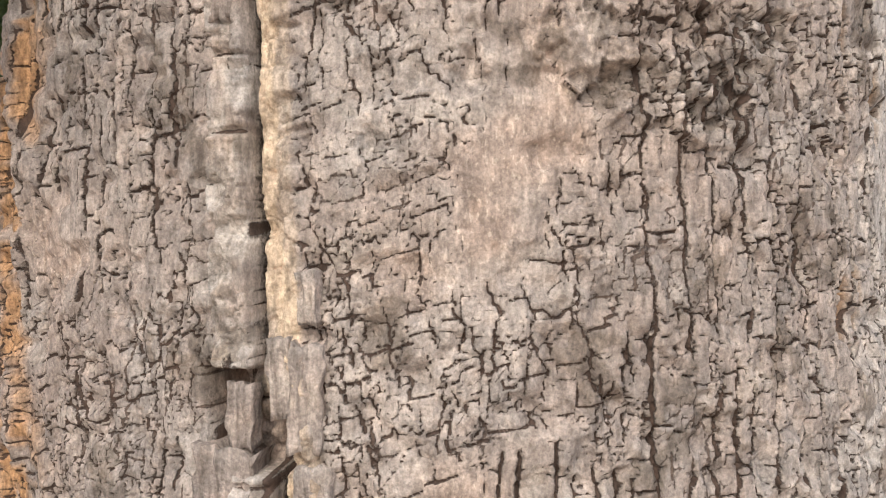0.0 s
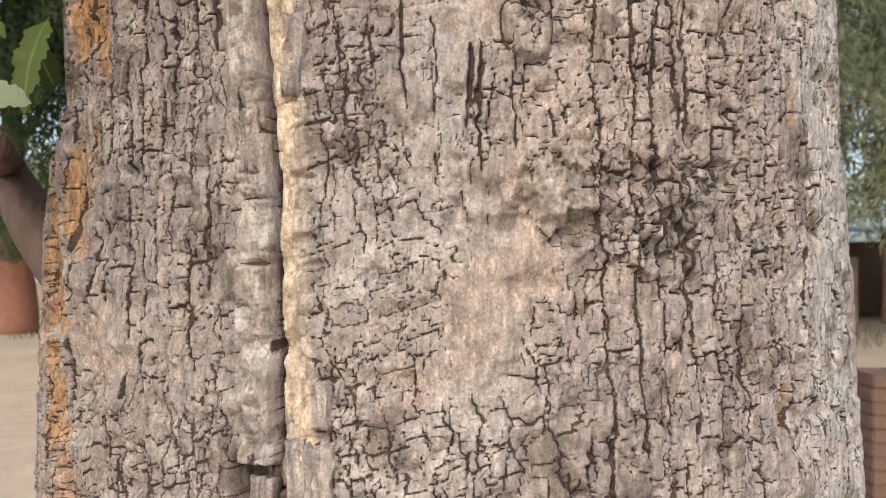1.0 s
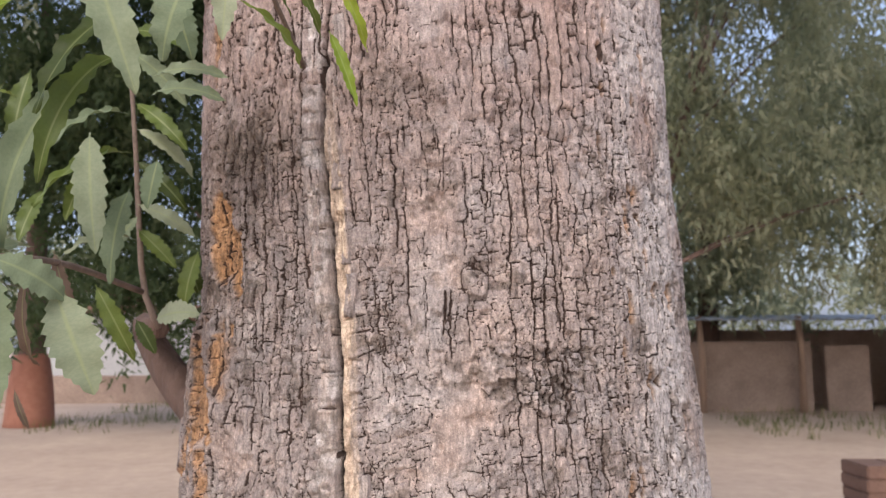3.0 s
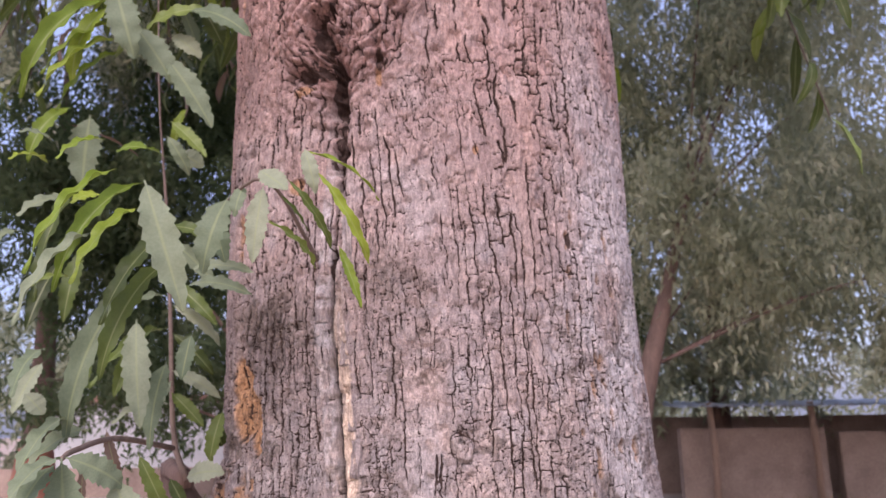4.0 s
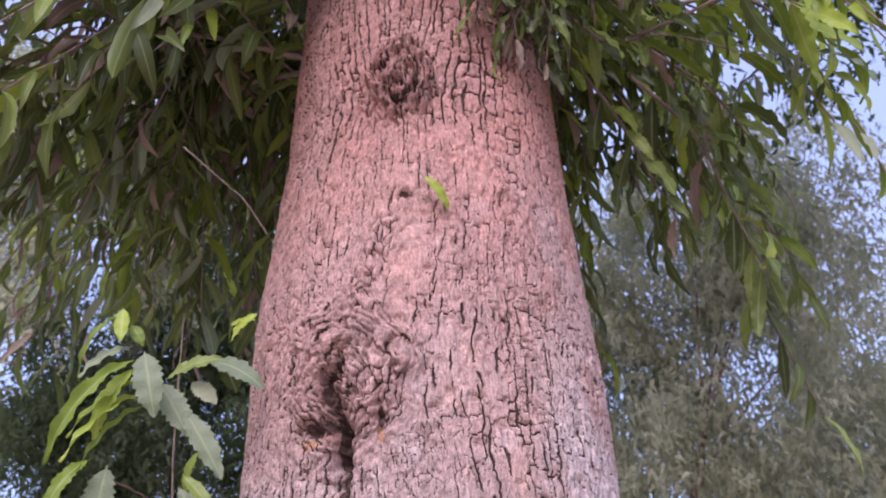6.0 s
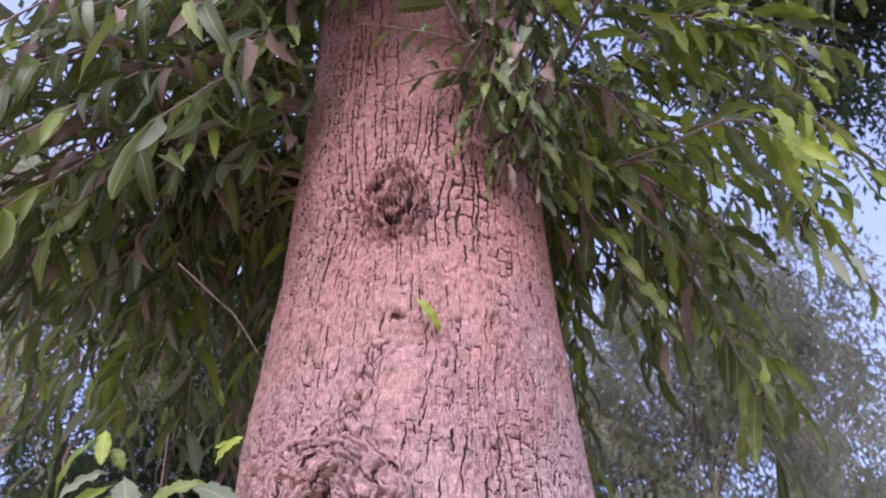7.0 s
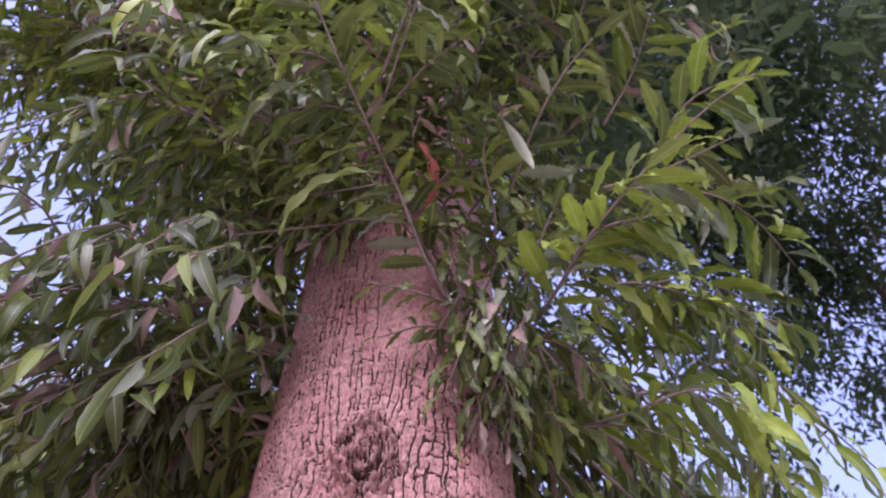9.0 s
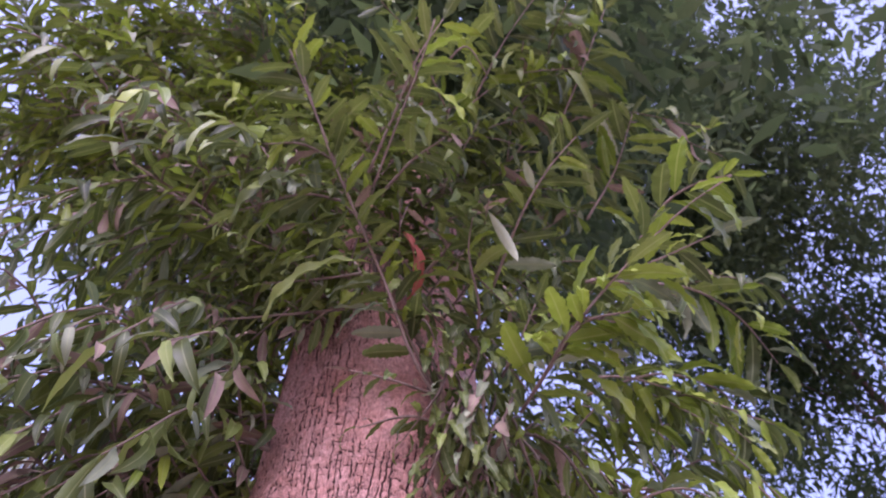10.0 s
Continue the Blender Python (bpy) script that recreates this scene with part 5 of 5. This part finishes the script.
# a withered red leaf caught in the twigs, and a green one stuck to the bark
snag, _ = twig(((0.037, -0.011, 2.998), (0.030, -0.001, 2.971), (0.025, 0.008, 2.944)), 0.0015, 0.001, 'twig', 14, '')
add_leaf(snag, (0.025, 0.008, 2.944), (0.079, 0.089, 2.877), 0.017, REDLEAF, 5, (0.1, -1, 0.4))
add_leaf(snag, (0.031, 0.012, 2.937), (0.066, 0.082, 2.894), 0.015, REDLEAF, 2, (0.1, -1, 0.4))
petiole, _ = twig(((0.003, 0.235, 2.243), (0.007, 0.230, 2.232), (0.012, 0.229, 2.225)), 0.0012, 0.0008, 'twig', 14, '')
add_leaf(petiole, (0.009, 0.227, 2.228), (0.045, 0.244, 2.190), 0.014, YOUNG, 1, (0.1, -1, 0.4))

# drooping boughs of the crown, left of and above the walk
def bough(seed, root, reach, sprays, size, mix, droop, label):
    """A bough out of the trunk that carries several leafy twigs."""
    rnd = random.Random(seed)
    a, b = Vector(root), Vector(root) + Vector(reach)
    mid = a.lerp(b, 0.5) + Vector((0, 0, 0.16 * Vector(reach).length))
    stem, pts = twig((a, mid, b), 0.006, 0.002, "bough", 16, label)
    groups = {}
    for i in range(sprays):
        f = 0.04 + 0.96 * (i + rnd.random() * 0.6) / sprays
        x = min(f, 1) * 15
        j = min(int(x), 14)
        p = pts[j].lerp(pts[j + 1], x - j)
        d = (pts[j + 1] - pts[j]).normalized()
        side = d.cross(Vector((0, 0, 1))).normalized() * (1 if i % 2 else -1)
        way = (d * rnd.uniform(0.2, 0.9) + side * rnd.uniform(0.3, 1.0) + Vector((0, 0, rnd.uniform(-0.2, 0.3)))).normalized()
        ln = rnd.uniform(0.20, 0.42)
        line = curve_points((p, p + way * ln * 0.55 + Vector((0, 0, 0.02)), p + way * ln + Vector((0, 0, -droop * ln * rnd.uniform(0.6, 1.3)))), 9)
        v, f = tube(line, [0.003 - 0.0002 * k for k in range(9)], 5)
        groups.setdefault("twigs", (TWIG, []))[1].append((v, f, np.ones(len(v))))
        count = int(ln / 0.017)
        for q in range(1, count + 1):
            g = q / count * 8
            k = min(int(g), 7)
            at = line[k].lerp(line[k + 1], g - k)
            dd = (line[k + 1] - line[k]).normalized()
            sd = dd.cross(Vector((0, 0, 1)))
            sd = (sd.normalized() if sd.length > 0.05 else Vector((1, 0, 0))) * (1 if q % 2 else -1)
            sd = Matrix.Rotation(rnd.uniform(-0.7, 0.7), 3, dd) @ sd
            an = rnd.uniform(0.5, 1.15)
            w = dd * math.cos(an) + sd * math.sin(an) + Vector((0, 0, -droop * rnd.uniform(0.4, 1.5)))
            le = size * rnd.uniform(0.6, 1.2)
            mat = pick(rnd, mix)
            vv, ff, bb = PLAIN_SHAPES[rnd.randrange(7)]
            m = np.array(leaf_matrix(at, w, le, le * rnd.uniform(0.15, 0.20), (rnd.uniform(-0.6, 0.6), rnd.uniform(-0.8, 0.3), 1), rnd.uniform(-0.6, 0.6)))
            groups.setdefault(mat.name, (mat, []))[1].append((vv @ m[:3, :3].T + m[:3, 3], ff, bb))
    for key, (mat, items) in groups.items():
        n, vs, fs, bs = 0, [], [], []
        for v, f, blade in items:
            vs.append(v)
            fs.append(f + n)
            bs.append(blade)
            n += len(v)
        child("twiggery" if key == "twigs" else "foliage", mesh_np("foliage", np.concatenate(vs), np.concatenate(fs), mat, True, np.concatenate(bs)), stem, kind="stuff")
    return stem


LEFT_BOUGHS = (
    # root, reach, twigs, droop
    ((-0.16, 0.40, 2.60), (-0.62, -0.10, -0.12), 18, 0.9),
    ((-0.17, 0.45, 2.64), (-0.45, 0.20, -0.08), 16, 0.75),
    ((-0.15, 0.42, 2.85), (-0.50, 0.05, 0.00), 16, 0.8),
    ((-0.14, 0.36, 2.70), (-0.70, -0.25, -0.16), 20, 0.9),
    ((-0.12, 0.34, 3.00), (-0.42, -0.35, 0.15), 16, 0.7),
    ((-0.17, 0.50, 2.76), (-0.70, 0.40, -0.06), 20, 0.8),
    ((-0.14, 0.40, 3.20), (-0.50, -0.20, 0.30), 16, 0.6),
    ((-0.14, 0.46, 3.45), (-0.85, 0.10, 0.55), 20, 0.5),
    ((-0.18, 0.52, 2.74), (-0.38, 0.45, -0.05), 14, 0.75),
    ((-0.18, 0.56, 2.72), (-0.55, 0.60, 0.02), 18, 0.75),
    ((-0.18, 0.60, 2.90), (-0.80, 0.75, 0.02), 20, 0.75),
    ((-0.15, 0.60, 3.10), (-0.40, 0.70, 0.15), 18, 0.9),
    ((-0.10, 0.45, 3.70), (-0.90, -0.30, 0.60), 20, 0.5),
    ((-0.10, 0.50, 3.60), (-1.20, 0.00, 0.75), 22, 0.5),
    ((-0.10, 0.42, 3.90), (-1.20, -0.30, 0.30), 24, 0.5),
    ((-0.12, 0.42, 3.50), (-1.00, -0.30, 0.42), 22, 0.5),
    ((-0.10, 0.55, 3.50), (-0.90, 0.50, 0.60), 22, 0.6),
    ((-0.10, 0.50, 4.00), (-0.70, 0.30, 0.60), 20, 0.6),
    ((-0.10, 0.55, 3.80), (-0.95, 0.35, 0.60), 24, 0.5),
    ((-0.12, 0.40, 3.60), (-1.25, -0.45, 0.30), 22, 0.5),
    ((-0.10, 0.40, 3.80), (-0.75, -0.70, 0.45), 22, 0.5),
    ((-0.10, 0.40, 4.10), (-1.30, -0.70, 0.40), 24, 0.5),
    ((-0.10, 0.42, 3.85), (-1.40, -0.15, 0.40), 28, 0.5),
    ((-0.10, 0.42, 4.00), (-1.10, -0.30, 0.50), 26, 0.5),
    ((-0.10, 0.42, 3.95), (-1.45, 0.05, 0.20), 28, 0.5),
)
RIGHT_BOUGHS = (
    ((0.17, 0.45, 2.80), (0.42, 0.10, 0.02), 6, 1.0),
    ((0.16, 0.48, 2.90), (0.62, 0.30, -0.05), 7, 1.2),
    ((0.13, 0.38, 3.10), (0.50, 0.05, 0.20), 10, 0.7),
    ((0.17, 0.54, 2.74), (0.12, 0.16, 0.00), 9, 1.1),
    ((0.17, 0.56, 2.95), (0.14, 0.20, 0.00), 10, 1.0),
    ((0.17, 0.55, 2.75), (0.20, 0.32, -0.08), 12, 1.0),
    ((0.10, 0.32, 3.30), (0.35, -0.35, 0.40), 12, 0.6),
    ((0.15, 0.55, 3.00), (0.60, 0.80, 0.20), 16, 0.9),
    ((0.02, 0.30, 3.20), (0.10, -0.35, 0.30), 12, 0.6),
    ((0.00, 0.28, 3.05), (-0.12, -0.22, 0.22), 9, 0.6),
    ((0.05, 0.62, 3.30), (0.20, 0.90, 0.30), 18, 0.8),
    ((0.00, 0.60, 2.95), (-0.20, 0.70, 0.20), 14, 0.8),
)
for i, (root, reach, n, droop) in enumerate(LEFT_BOUGHS):
    bough(100 + i, root, reach, n + 3, 0.116, BRIGHT_MIX if root[2] > 3.45 else GREEN_MIX if i % 3 else DRY_MIX, droop, "drooping bough of dark green narrow leaves")
# Right boughs 0 and 1: a brighter leaf mix stands in for light on them.
for i, (root, reach, n, droop) in enumerate(RIGHT_BOUGHS):
    bough(140 + i, root, reach, n + 2, 0.118, BRIGHT_MIX if i in (0, 1) else GREEN_MIX, droop, "drooping bough of glossy green narrow leaves")

# short shoots that sprout straight out of the upper trunk
rnd = random.Random(31)
for i in range(34):
    a, z = rnd.uniform(-1.3, 1.3), rnd.uniform(2.86, 3.7)
    r, cx, cy = np.interp(z, Z_KNOTS, R_KNOTS), np.interp(z, Z_KNOTS, CX_KNOTS), np.interp(z, Z_KNOTS, CY_KNOTS)
    out = Vector((math.sin(a), -math.cos(a), 0))
    p = Vector((cx, cy, z)) + out * (r - 0.01)
    ln = rnd.uniform(0.22, 0.42)
    bend = out.cross(Vector((0, 0, 1))) * rnd.uniform(-0.5, 0.5)
    spray((p, p + (out * 0.6 + bend * 0.3 + Vector((0, 0, rnd.uniform(-0.2, 0.4)))) * ln * 0.6, p + (out * 0.85 + bend + Vector((0, 0, rnd.uniform(-0.4, 0.9)))) * ln), 300 + i, size=0.105, single=False, start=0.08, gap=0.018)

# ---- ground ----
def build_ground():
    r = np.concatenate([np.linspace(0, 40, 81), np.array([50, 70, 100, 160, 300, 600, 1500, 4000.0])])
    a = np.linspace(0, 2 * math.pi, 97)[:-1]
    rr, aa = np.meshgrid(r, a, indexing="ij")
    x, y = rr * np.cos(aa), rr * np.sin(aa) + 0.5
    z = 0.05 * (fbm(x * 0.5 + 50, y * 0.5 + 50, 3) - 0.5) * np.minimum(1, rr / 2) + 0.06 * (fbm(x * 0.12 + 90, y * 0.12 + 90, 1) - 0.5) * np.minimum(1, rr / 4)
    i = np.arange(rr.size).reshape(rr.shape)
    q = np.stack([i[:-1], i[1:], np.roll(i, -1, 1)[1:], np.roll(i, -1, 1)[:-1]], -1).reshape(-1, 4)
    ob = new("ground", mesh_np("ground", np.stack([x, y, z], -1).reshape(-1, 3), q, SAND, True))
    return tagged(ob, "bare pale sandy soil reaching to the horizon", "ground", kind="structure")


build_ground()


# ---- background trees ----
def foliage_cloud(rnd, blobs, count, size, hang, kite=False):
    """Many small leaves in soft clumps; hang: how strongly they hang in strands."""
    vs = []
    weights = np.array([b[3] * b[4] * b[5] for b in blobs]) ** 0.7
    pickb = rnd.choice(len(blobs), count // 40, p=weights / weights.sum())
    knots = rnd.normal(size=(len(blobs), 9, 3))
    knots /= np.linalg.norm(knots, axis=2)[:, :, None]
    for bi in pickb:
        x, y, z, rx, ry, rz = blobs[bi]
        d = knots[bi, rnd.randint(9)] + rnd.normal(size=3) * 0.20
        p = np.array([x, y, z]) + d * np.array([rx, ry, rz]) * rnd.uniform(0.75, 1.05)
        drift = np.array([d[0] * 0.35, d[1] * 0.35, -hang]) + rnd.normal(size=3) * 0.12
        run = rnd.uniform(0.4, 1.4)
        t = rnd.rand(40)
        c = p + np.outer(t * run, drift) + rnd.normal(size=(40, 3)) * size * np.array([0.9, 0.9, 0.7])
        w = np.array([0, 0, -hang]) + rnd.normal(size=(40, 3)) * 0.75
        w /= np.linalg.norm(w, axis=1)[:, None]
        s = np.cross(w, rnd.normal(size=(40, 3)))
        s /= np.linalg.norm(s, axis=1)[:, None]
        ln = size * rnd.uniform(0.6, 1.3, (40, 1))
        wd = ln * 0.16
        far = c + w * ln
        mid = c + w * ln * 0.4
        vs.append(np.stack([c, mid + s * wd, far, mid - s * wd], 1) if kite else np.stack([c + s * wd, c - s * wd, far], 1))
    v = np.concatenate(vs).reshape(-1, 3)
    return v, np.arange(len(v)).reshape(-1, 4 if kite else 3)


def far_tree(seed, base, height, lean, radius, blobs, count, size, hang, mat, label, washed=False):
    rnd = np.random.RandomState(seed)
    bx, by = base
    t = tagged(new("tree"), label, "tree")
    top = Vector((bx + lean[0], by + lean[1], height))
    line = curve_points(((bx, by, -0.1), (bx + lean[0] * 0.2, by + lean[1] * 0.2, height * 0.3), (bx + lean[0] * 0.6, by + lean[1] * 0.6, height * 0.65), top), 16)
    radii = [radius * (1 - 0.8 * i / 15) * (1.5 if i == 0 else 1.15 if i == 1 else 1) for i in range(16)]
    v, f = tube(line, radii, 12)
    child("trunk", mesh_np("trunk", v, f, FAR_BARK, True), t)
    if washed:
        low = curve_points(((bx, by, -0.1), (bx + lean[0] * 0.05, by + lean[1] * 0.05, 0.8), (bx + lean[0] * 0.12, by + lean[1] * 0.12, 1.35)), 8)
        v, f = tube(low, [radius * (1.58 - 0.52 * i / 7) for i in range(8)], 12)
        child("painted_base", mesh_np("painted_base", v, f, RED_WASH, True), t, "trunk base washed with red ochre")
    for x, y, z, rx, ry, rz in blobs[::max(1, len(blobs) // 9)]:
        j = int(min(14, max(3, 15 * (z - 0.6) / height * 0.8)))
        end = Vector((x, y, z))
        thin = 0.30 if (end - line[j]).length < 2.0 else 0.10
        mid = Vector(line[j]).lerp(end, 0.5) + Vector((0, 0, 0.25))
        v, f = tube(curve_points((line[j], mid, end), 8), [radius * thin * (1 - 0.11 * k) for k in range(8)], 7)
        child("limb", mesh_np("limb", v, f, FAR_BARK, True), t)
    v, f = foliage_cloud(rnd, blobs, count, size, hang, mat == DEEP_GREEN)
    child("crown", mesh_np("crown", v, f, mat), t, kind="stuff")
    return t


def crown_blobs(seed, centre, spread, n, r):
    rnd = random.Random(seed)
    out = []
    for _ in range(n):
        a, b = rnd.uniform(0, 6.28), rnd.random() ** 0.5
        out.append((centre[0] + spread[0] * b * math.cos(a), centre[1] + spread[1] * b * math.sin(a), centre[2] + spread[2] * rnd.uniform(-1, 1),
                    r * rnd.uniform(0.7, 1.2), r * rnd.uniform(0.7, 1.2), r * rnd.uniform(0.5, 0.9)))
    return out


far_tree(1, (2.25, 11.0), 5.6, (1.5, 0.5), 0.24, crown_blobs(1, (4.7, 11.8, 8.0), (2.5, 1.8, 3.5), 18, 1.15) + crown_blobs(8, (6.6, 11.5, 4.4), (1.8, 1.0, 0.5), 8, 0.9) + crown_blobs(18, (5.2, 12.0, 10.4), (1.9, 1.5, 1.2), 8, 1.0) + crown_blobs(28, (2.8, 12.2, 8.3), (1.2, 1.0, 2.5), 10, 1.0), 70000, 0.16, 1.4, HAZY_OLIVE, "olive weeping tree with hanging foliage beyond the open ground")
far_tree(2, (9.8, 14.0), 10.0, (0.3, 0.2), 0.3, crown_blobs(2, (10.4, 14.0, 6.2), (3.0, 2.0, 2.4), 18, 1.4), 34000, 0.19, 1.2, HAZY_OLIVE, "hazy olive tree with hanging foliage beyond the open ground")
far_tree(3, (7.9, 6.4), 14.0, (-2.6, -1.2), 0.12, crown_blobs(3, (3.95, 4.15, 12.5), (3.0, 3.0, 2.3), 42, 1.05) + crown_blobs(33, (5.4, 5.6, 11.2), (1.4, 1.0, 0.9), 12, 0.7) + crown_blobs(43, (5.2, 6.2, 9.6), (1.5, 1.0, 0.8), 3, 0.7), 95000, 0.16, 1.0, DEEP_GREEN, "tall dark green tree with dense narrow leaves")
far_tree(4, (-8.25, 14.5), 9.5, (-0.4, 0.3), 0.3, crown_blobs(4, (-7.2, 14.0, 8.0), (3.4, 2.0, 2.6), 26, 1.4), 46000, 0.18, 0.8, FAR_GREEN, "dark broad tree with a red-washed trunk base", True)
far_tree(5, (-3.8, 13.0), 9.5, (0.5, 0.3), 0.26, crown_blobs(5, (-3.2, 13.5, 8.0), (3.0, 2.0, 2.6), 20, 1.4) + crown_blobs(44, (-5.8, 13.6, 3.7), (3.0, 1.2, 1.2), 13, 0.95), 58000, 0.18, 0.8, FAR_GREEN, "dark broad tree beyond the open ground")
far_tree(6, (-9.0, 9.5), 12.0, (0.3, 0.3), 0.3, crown_blobs(6, (-7.6, 10.0, 9.2), (2.4, 2.0, 3.0), 18, 1.3), 45000, 0.15, 0.8, HAZY_OLIVE, "hazy grey-green tree in the distance")
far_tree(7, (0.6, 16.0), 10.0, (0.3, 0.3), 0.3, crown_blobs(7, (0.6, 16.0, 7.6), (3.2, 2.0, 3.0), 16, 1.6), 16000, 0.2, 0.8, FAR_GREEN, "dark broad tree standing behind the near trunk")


far_tree(9, (6.2, 19.0), 12.0, (0.5, 0.3), 0.3, crown_blobs(9, (6.8, 19.0, 5.6), (4.6, 1.6, 2.6), 12, 1.8), 14000, 0.3, 1.0, HAZY_OLIVE, "broad hazy olive tree far behind the shed")


# the tree's own high crown, added for shade, and woods far beyond the yard
rnd = np.random.RandomState(77)
v, f = foliage_cloud(rnd, crown_blobs(50, (-0.1, 0.5, 6.2), (1.3, 1.3, 1.5), 14, 0.7), 20000, 0.14, 0.9, True)
child("high_crown", mesh_np("crown", v, f, DEEP_GREEN), tree, "dense dark green crown high above, added to shade the trunk", kind="stuff")
belt = []
for i in range(46):
    a = radians(-62 + 124 * i / 45 + 2 * math.sin(i * 7.1))
    d = 34 + 5 * math.sin(i * 3.7)
    belt.append((d * math.sin(a), d * math.cos(a), 3.0 + 1.3 * math.sin(i * 1.9), 2.6, 1.6, 2.8))
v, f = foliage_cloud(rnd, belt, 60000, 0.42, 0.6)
tagged(new("woods", mesh_np("woods", v, f, HAZY_OLIVE)), "belt of hazy grey-green woods in the far distance", "woods", kind="stuff")


# ---- yard in the distance ----
def box_bm(sx, sy, sz, bevel=0.01):
    bm = bmesh.new()
    bmesh.ops.create_cube(bm, size=1, matrix=Matrix.Translation((0, 0, sz / 2)) @ Matrix.Diagonal((sx, sy, sz, 1)))
    bmesh.ops.bevel(bm, geom=bm.edges[:], offset=bevel, segments=2, affect="EDGES")
    return bm


shed = tagged(new("shed"), "low mud-walled shed with a blue-grey sheet roof and wooden posts", "shed")
shed.location = (11.0, 17.5, 0)
for sx, px, h in ((3.2, -4.6, 1.6), (1.0, -2.2, 1.5), (4.4, 1.7, 1.55), (4.0, 6.2, 1.5)):
    w = part("wall", box_bm(sx, 0.3, h, 0.02), MUD, shed)
    w.location = (px, 0, -0.03)
back = part("back_wall", box_bm(14.5, 0.3, 1.9, 0.02), MUD, shed)
back.location = (1.0, 2.4, -0.03)
for px in (-5.6, -3.4, -1.3, 1.2, 3.8, 6.6):
    v, f = tube(((px, -0.5, -0.1), (px + 0.03, -0.5, 1.0), (px - 0.02, -0.5, 2.12)), (0.085, 0.075, 0.07), 9)
    child("post", mesh_np("post", v, f, WOOD, True), shed)
bm = bmesh.new()
bmesh.ops.create_grid(bm, x_segments=140, y_segments=2, size=1)
for vert in bm.verts:
    x, y = vert.co.x * 7.2, vert.co.y * 1.75
    vert.co = (x + 0.9, y + 0.85, 2.15 + 0.06 * y + 0.03 * math.sin(x * 22))
bmesh.ops.solidify(bm, geom=bm.faces[:], thickness=0.012)
part("roof", bm, SHEET, shed, "corrugated blue-grey sheet roof")

pillar = tagged(new("brick_pillar"), "short dark brown brick pillar on the sandy ground", "pillar")
for k in range(12):
    for j in range(3):
        b = part("brick", box_bm(0.19, 0.30, 0.07, 0.008), DARKWOOD, pillar)
        b.location = (-0.192 + 0.192 * j + (0.004 if k % 2 else 0), 0, 0.0712 * k)
pillar.location = (2.50, 4.1, -0.02)

house = tagged(new("house"), "whitewashed single-storey house with a flat dark roof edge", "house")
part("wall", box_bm(7.0, 4.0, 2.6, 0.02), WHITEWASH, house)
r = part("roof", box_bm(7.6, 4.6, 0.22, 0.02), DARKWOOD, house)
r.location = (0, 0, 2.6)
house.location = (-10.0, 26.0, -0.02)

low_wall = tagged(new("boundary_wall"), "low weathered mud boundary wall across the open ground", "wall", kind="structure")
part("wall_body", box_bm(22.0, 0.28, 0.75, 0.03), MUD, low_wall)
low_wall.location = (-10.0, 20.5, -0.02)

cloth = tagged(new("cloth"), "faded red cloth hung over a wall", "cloth")
bm = bmesh.new()
bmesh.ops.create_grid(bm, x_segments=20, y_segments=14, size=1)
for vert in bm.verts:
    x, y = vert.co.x * 0.45, vert.co.y * 0.35
    vert.co = (x, -0.2 + 0.03 * math.sin(x * 18 + y * 3), 1.35 + y)
bmesh.ops.solidify(bm, geom=bm.faces[:], thickness=0.006)
part("sheet", bm, CLOTH_RED, cloth)
cloth.location = (12.2, 17.5, 0)
tarp = tagged(new("tarpaulin"), "dark blue-green tarpaulin hung by the shed", "tarpaulin")
bm = bmesh.new()
bmesh.ops.create_grid(bm, x_segments=20, y_segments=20, size=1)
for vert in bm.verts:
    x, y = vert.co.x * 0.9, vert.co.y * 0.9
    vert.co = (x, -0.65 + 0.06 * math.sin(x * 9 + y * 2), 1.0 + y)
bmesh.ops.solidify(bm, geom=bm.faces[:], thickness=0.006)
part("sheet", bm, CLOTH_BLUE, tarp)
tarp.location = (13.4, 17.5, 0.05)

# dry grass tufts, one sheet of blades
rnd = np.random.RandomState(5)
n = 5000
gx = np.concatenate([rnd.uniform(-14, -4, n // 2), rnd.uniform(5, 14, n // 2)])
gy = np.concatenate([rnd.uniform(13, 20, n // 2), rnd.uniform(11, 17, n // 2)])
keep = fbm(gx * 0.8 + 100, gy * 0.8 + 100, 4) > 0.52
gx, gy = gx[keep], gy[keep]
ga, gh = rnd.uniform(0, 6.28, len(gx)), rnd.uniform(0.06, 0.22, len(gx))
wx, wy = np.cos(ga) * 0.012, np.sin(ga) * 0.012
lx, ly = rnd.normal(size=len(gx)) * 0.05, rnd.normal(size=len(gx)) * 0.05
z0 = np.full(len(gx), -0.03)
v = np.stack([np.stack([gx - wx, gy - wy, z0], 1), np.stack([gx + wx, gy + wy, z0], 1), np.stack([gx + lx + wx * 0.2, gy + ly, gh], 1), np.stack([gx + lx - wx * 0.2, gy + ly, gh], 1)], 1).reshape(-1, 3)
tagged(new("grass", mesh_np("grass", v, np.arange(len(v)).reshape(-1, 4), GRASS)), "sparse dry grass tufts on the sandy soil", "grass", kind="stuff")
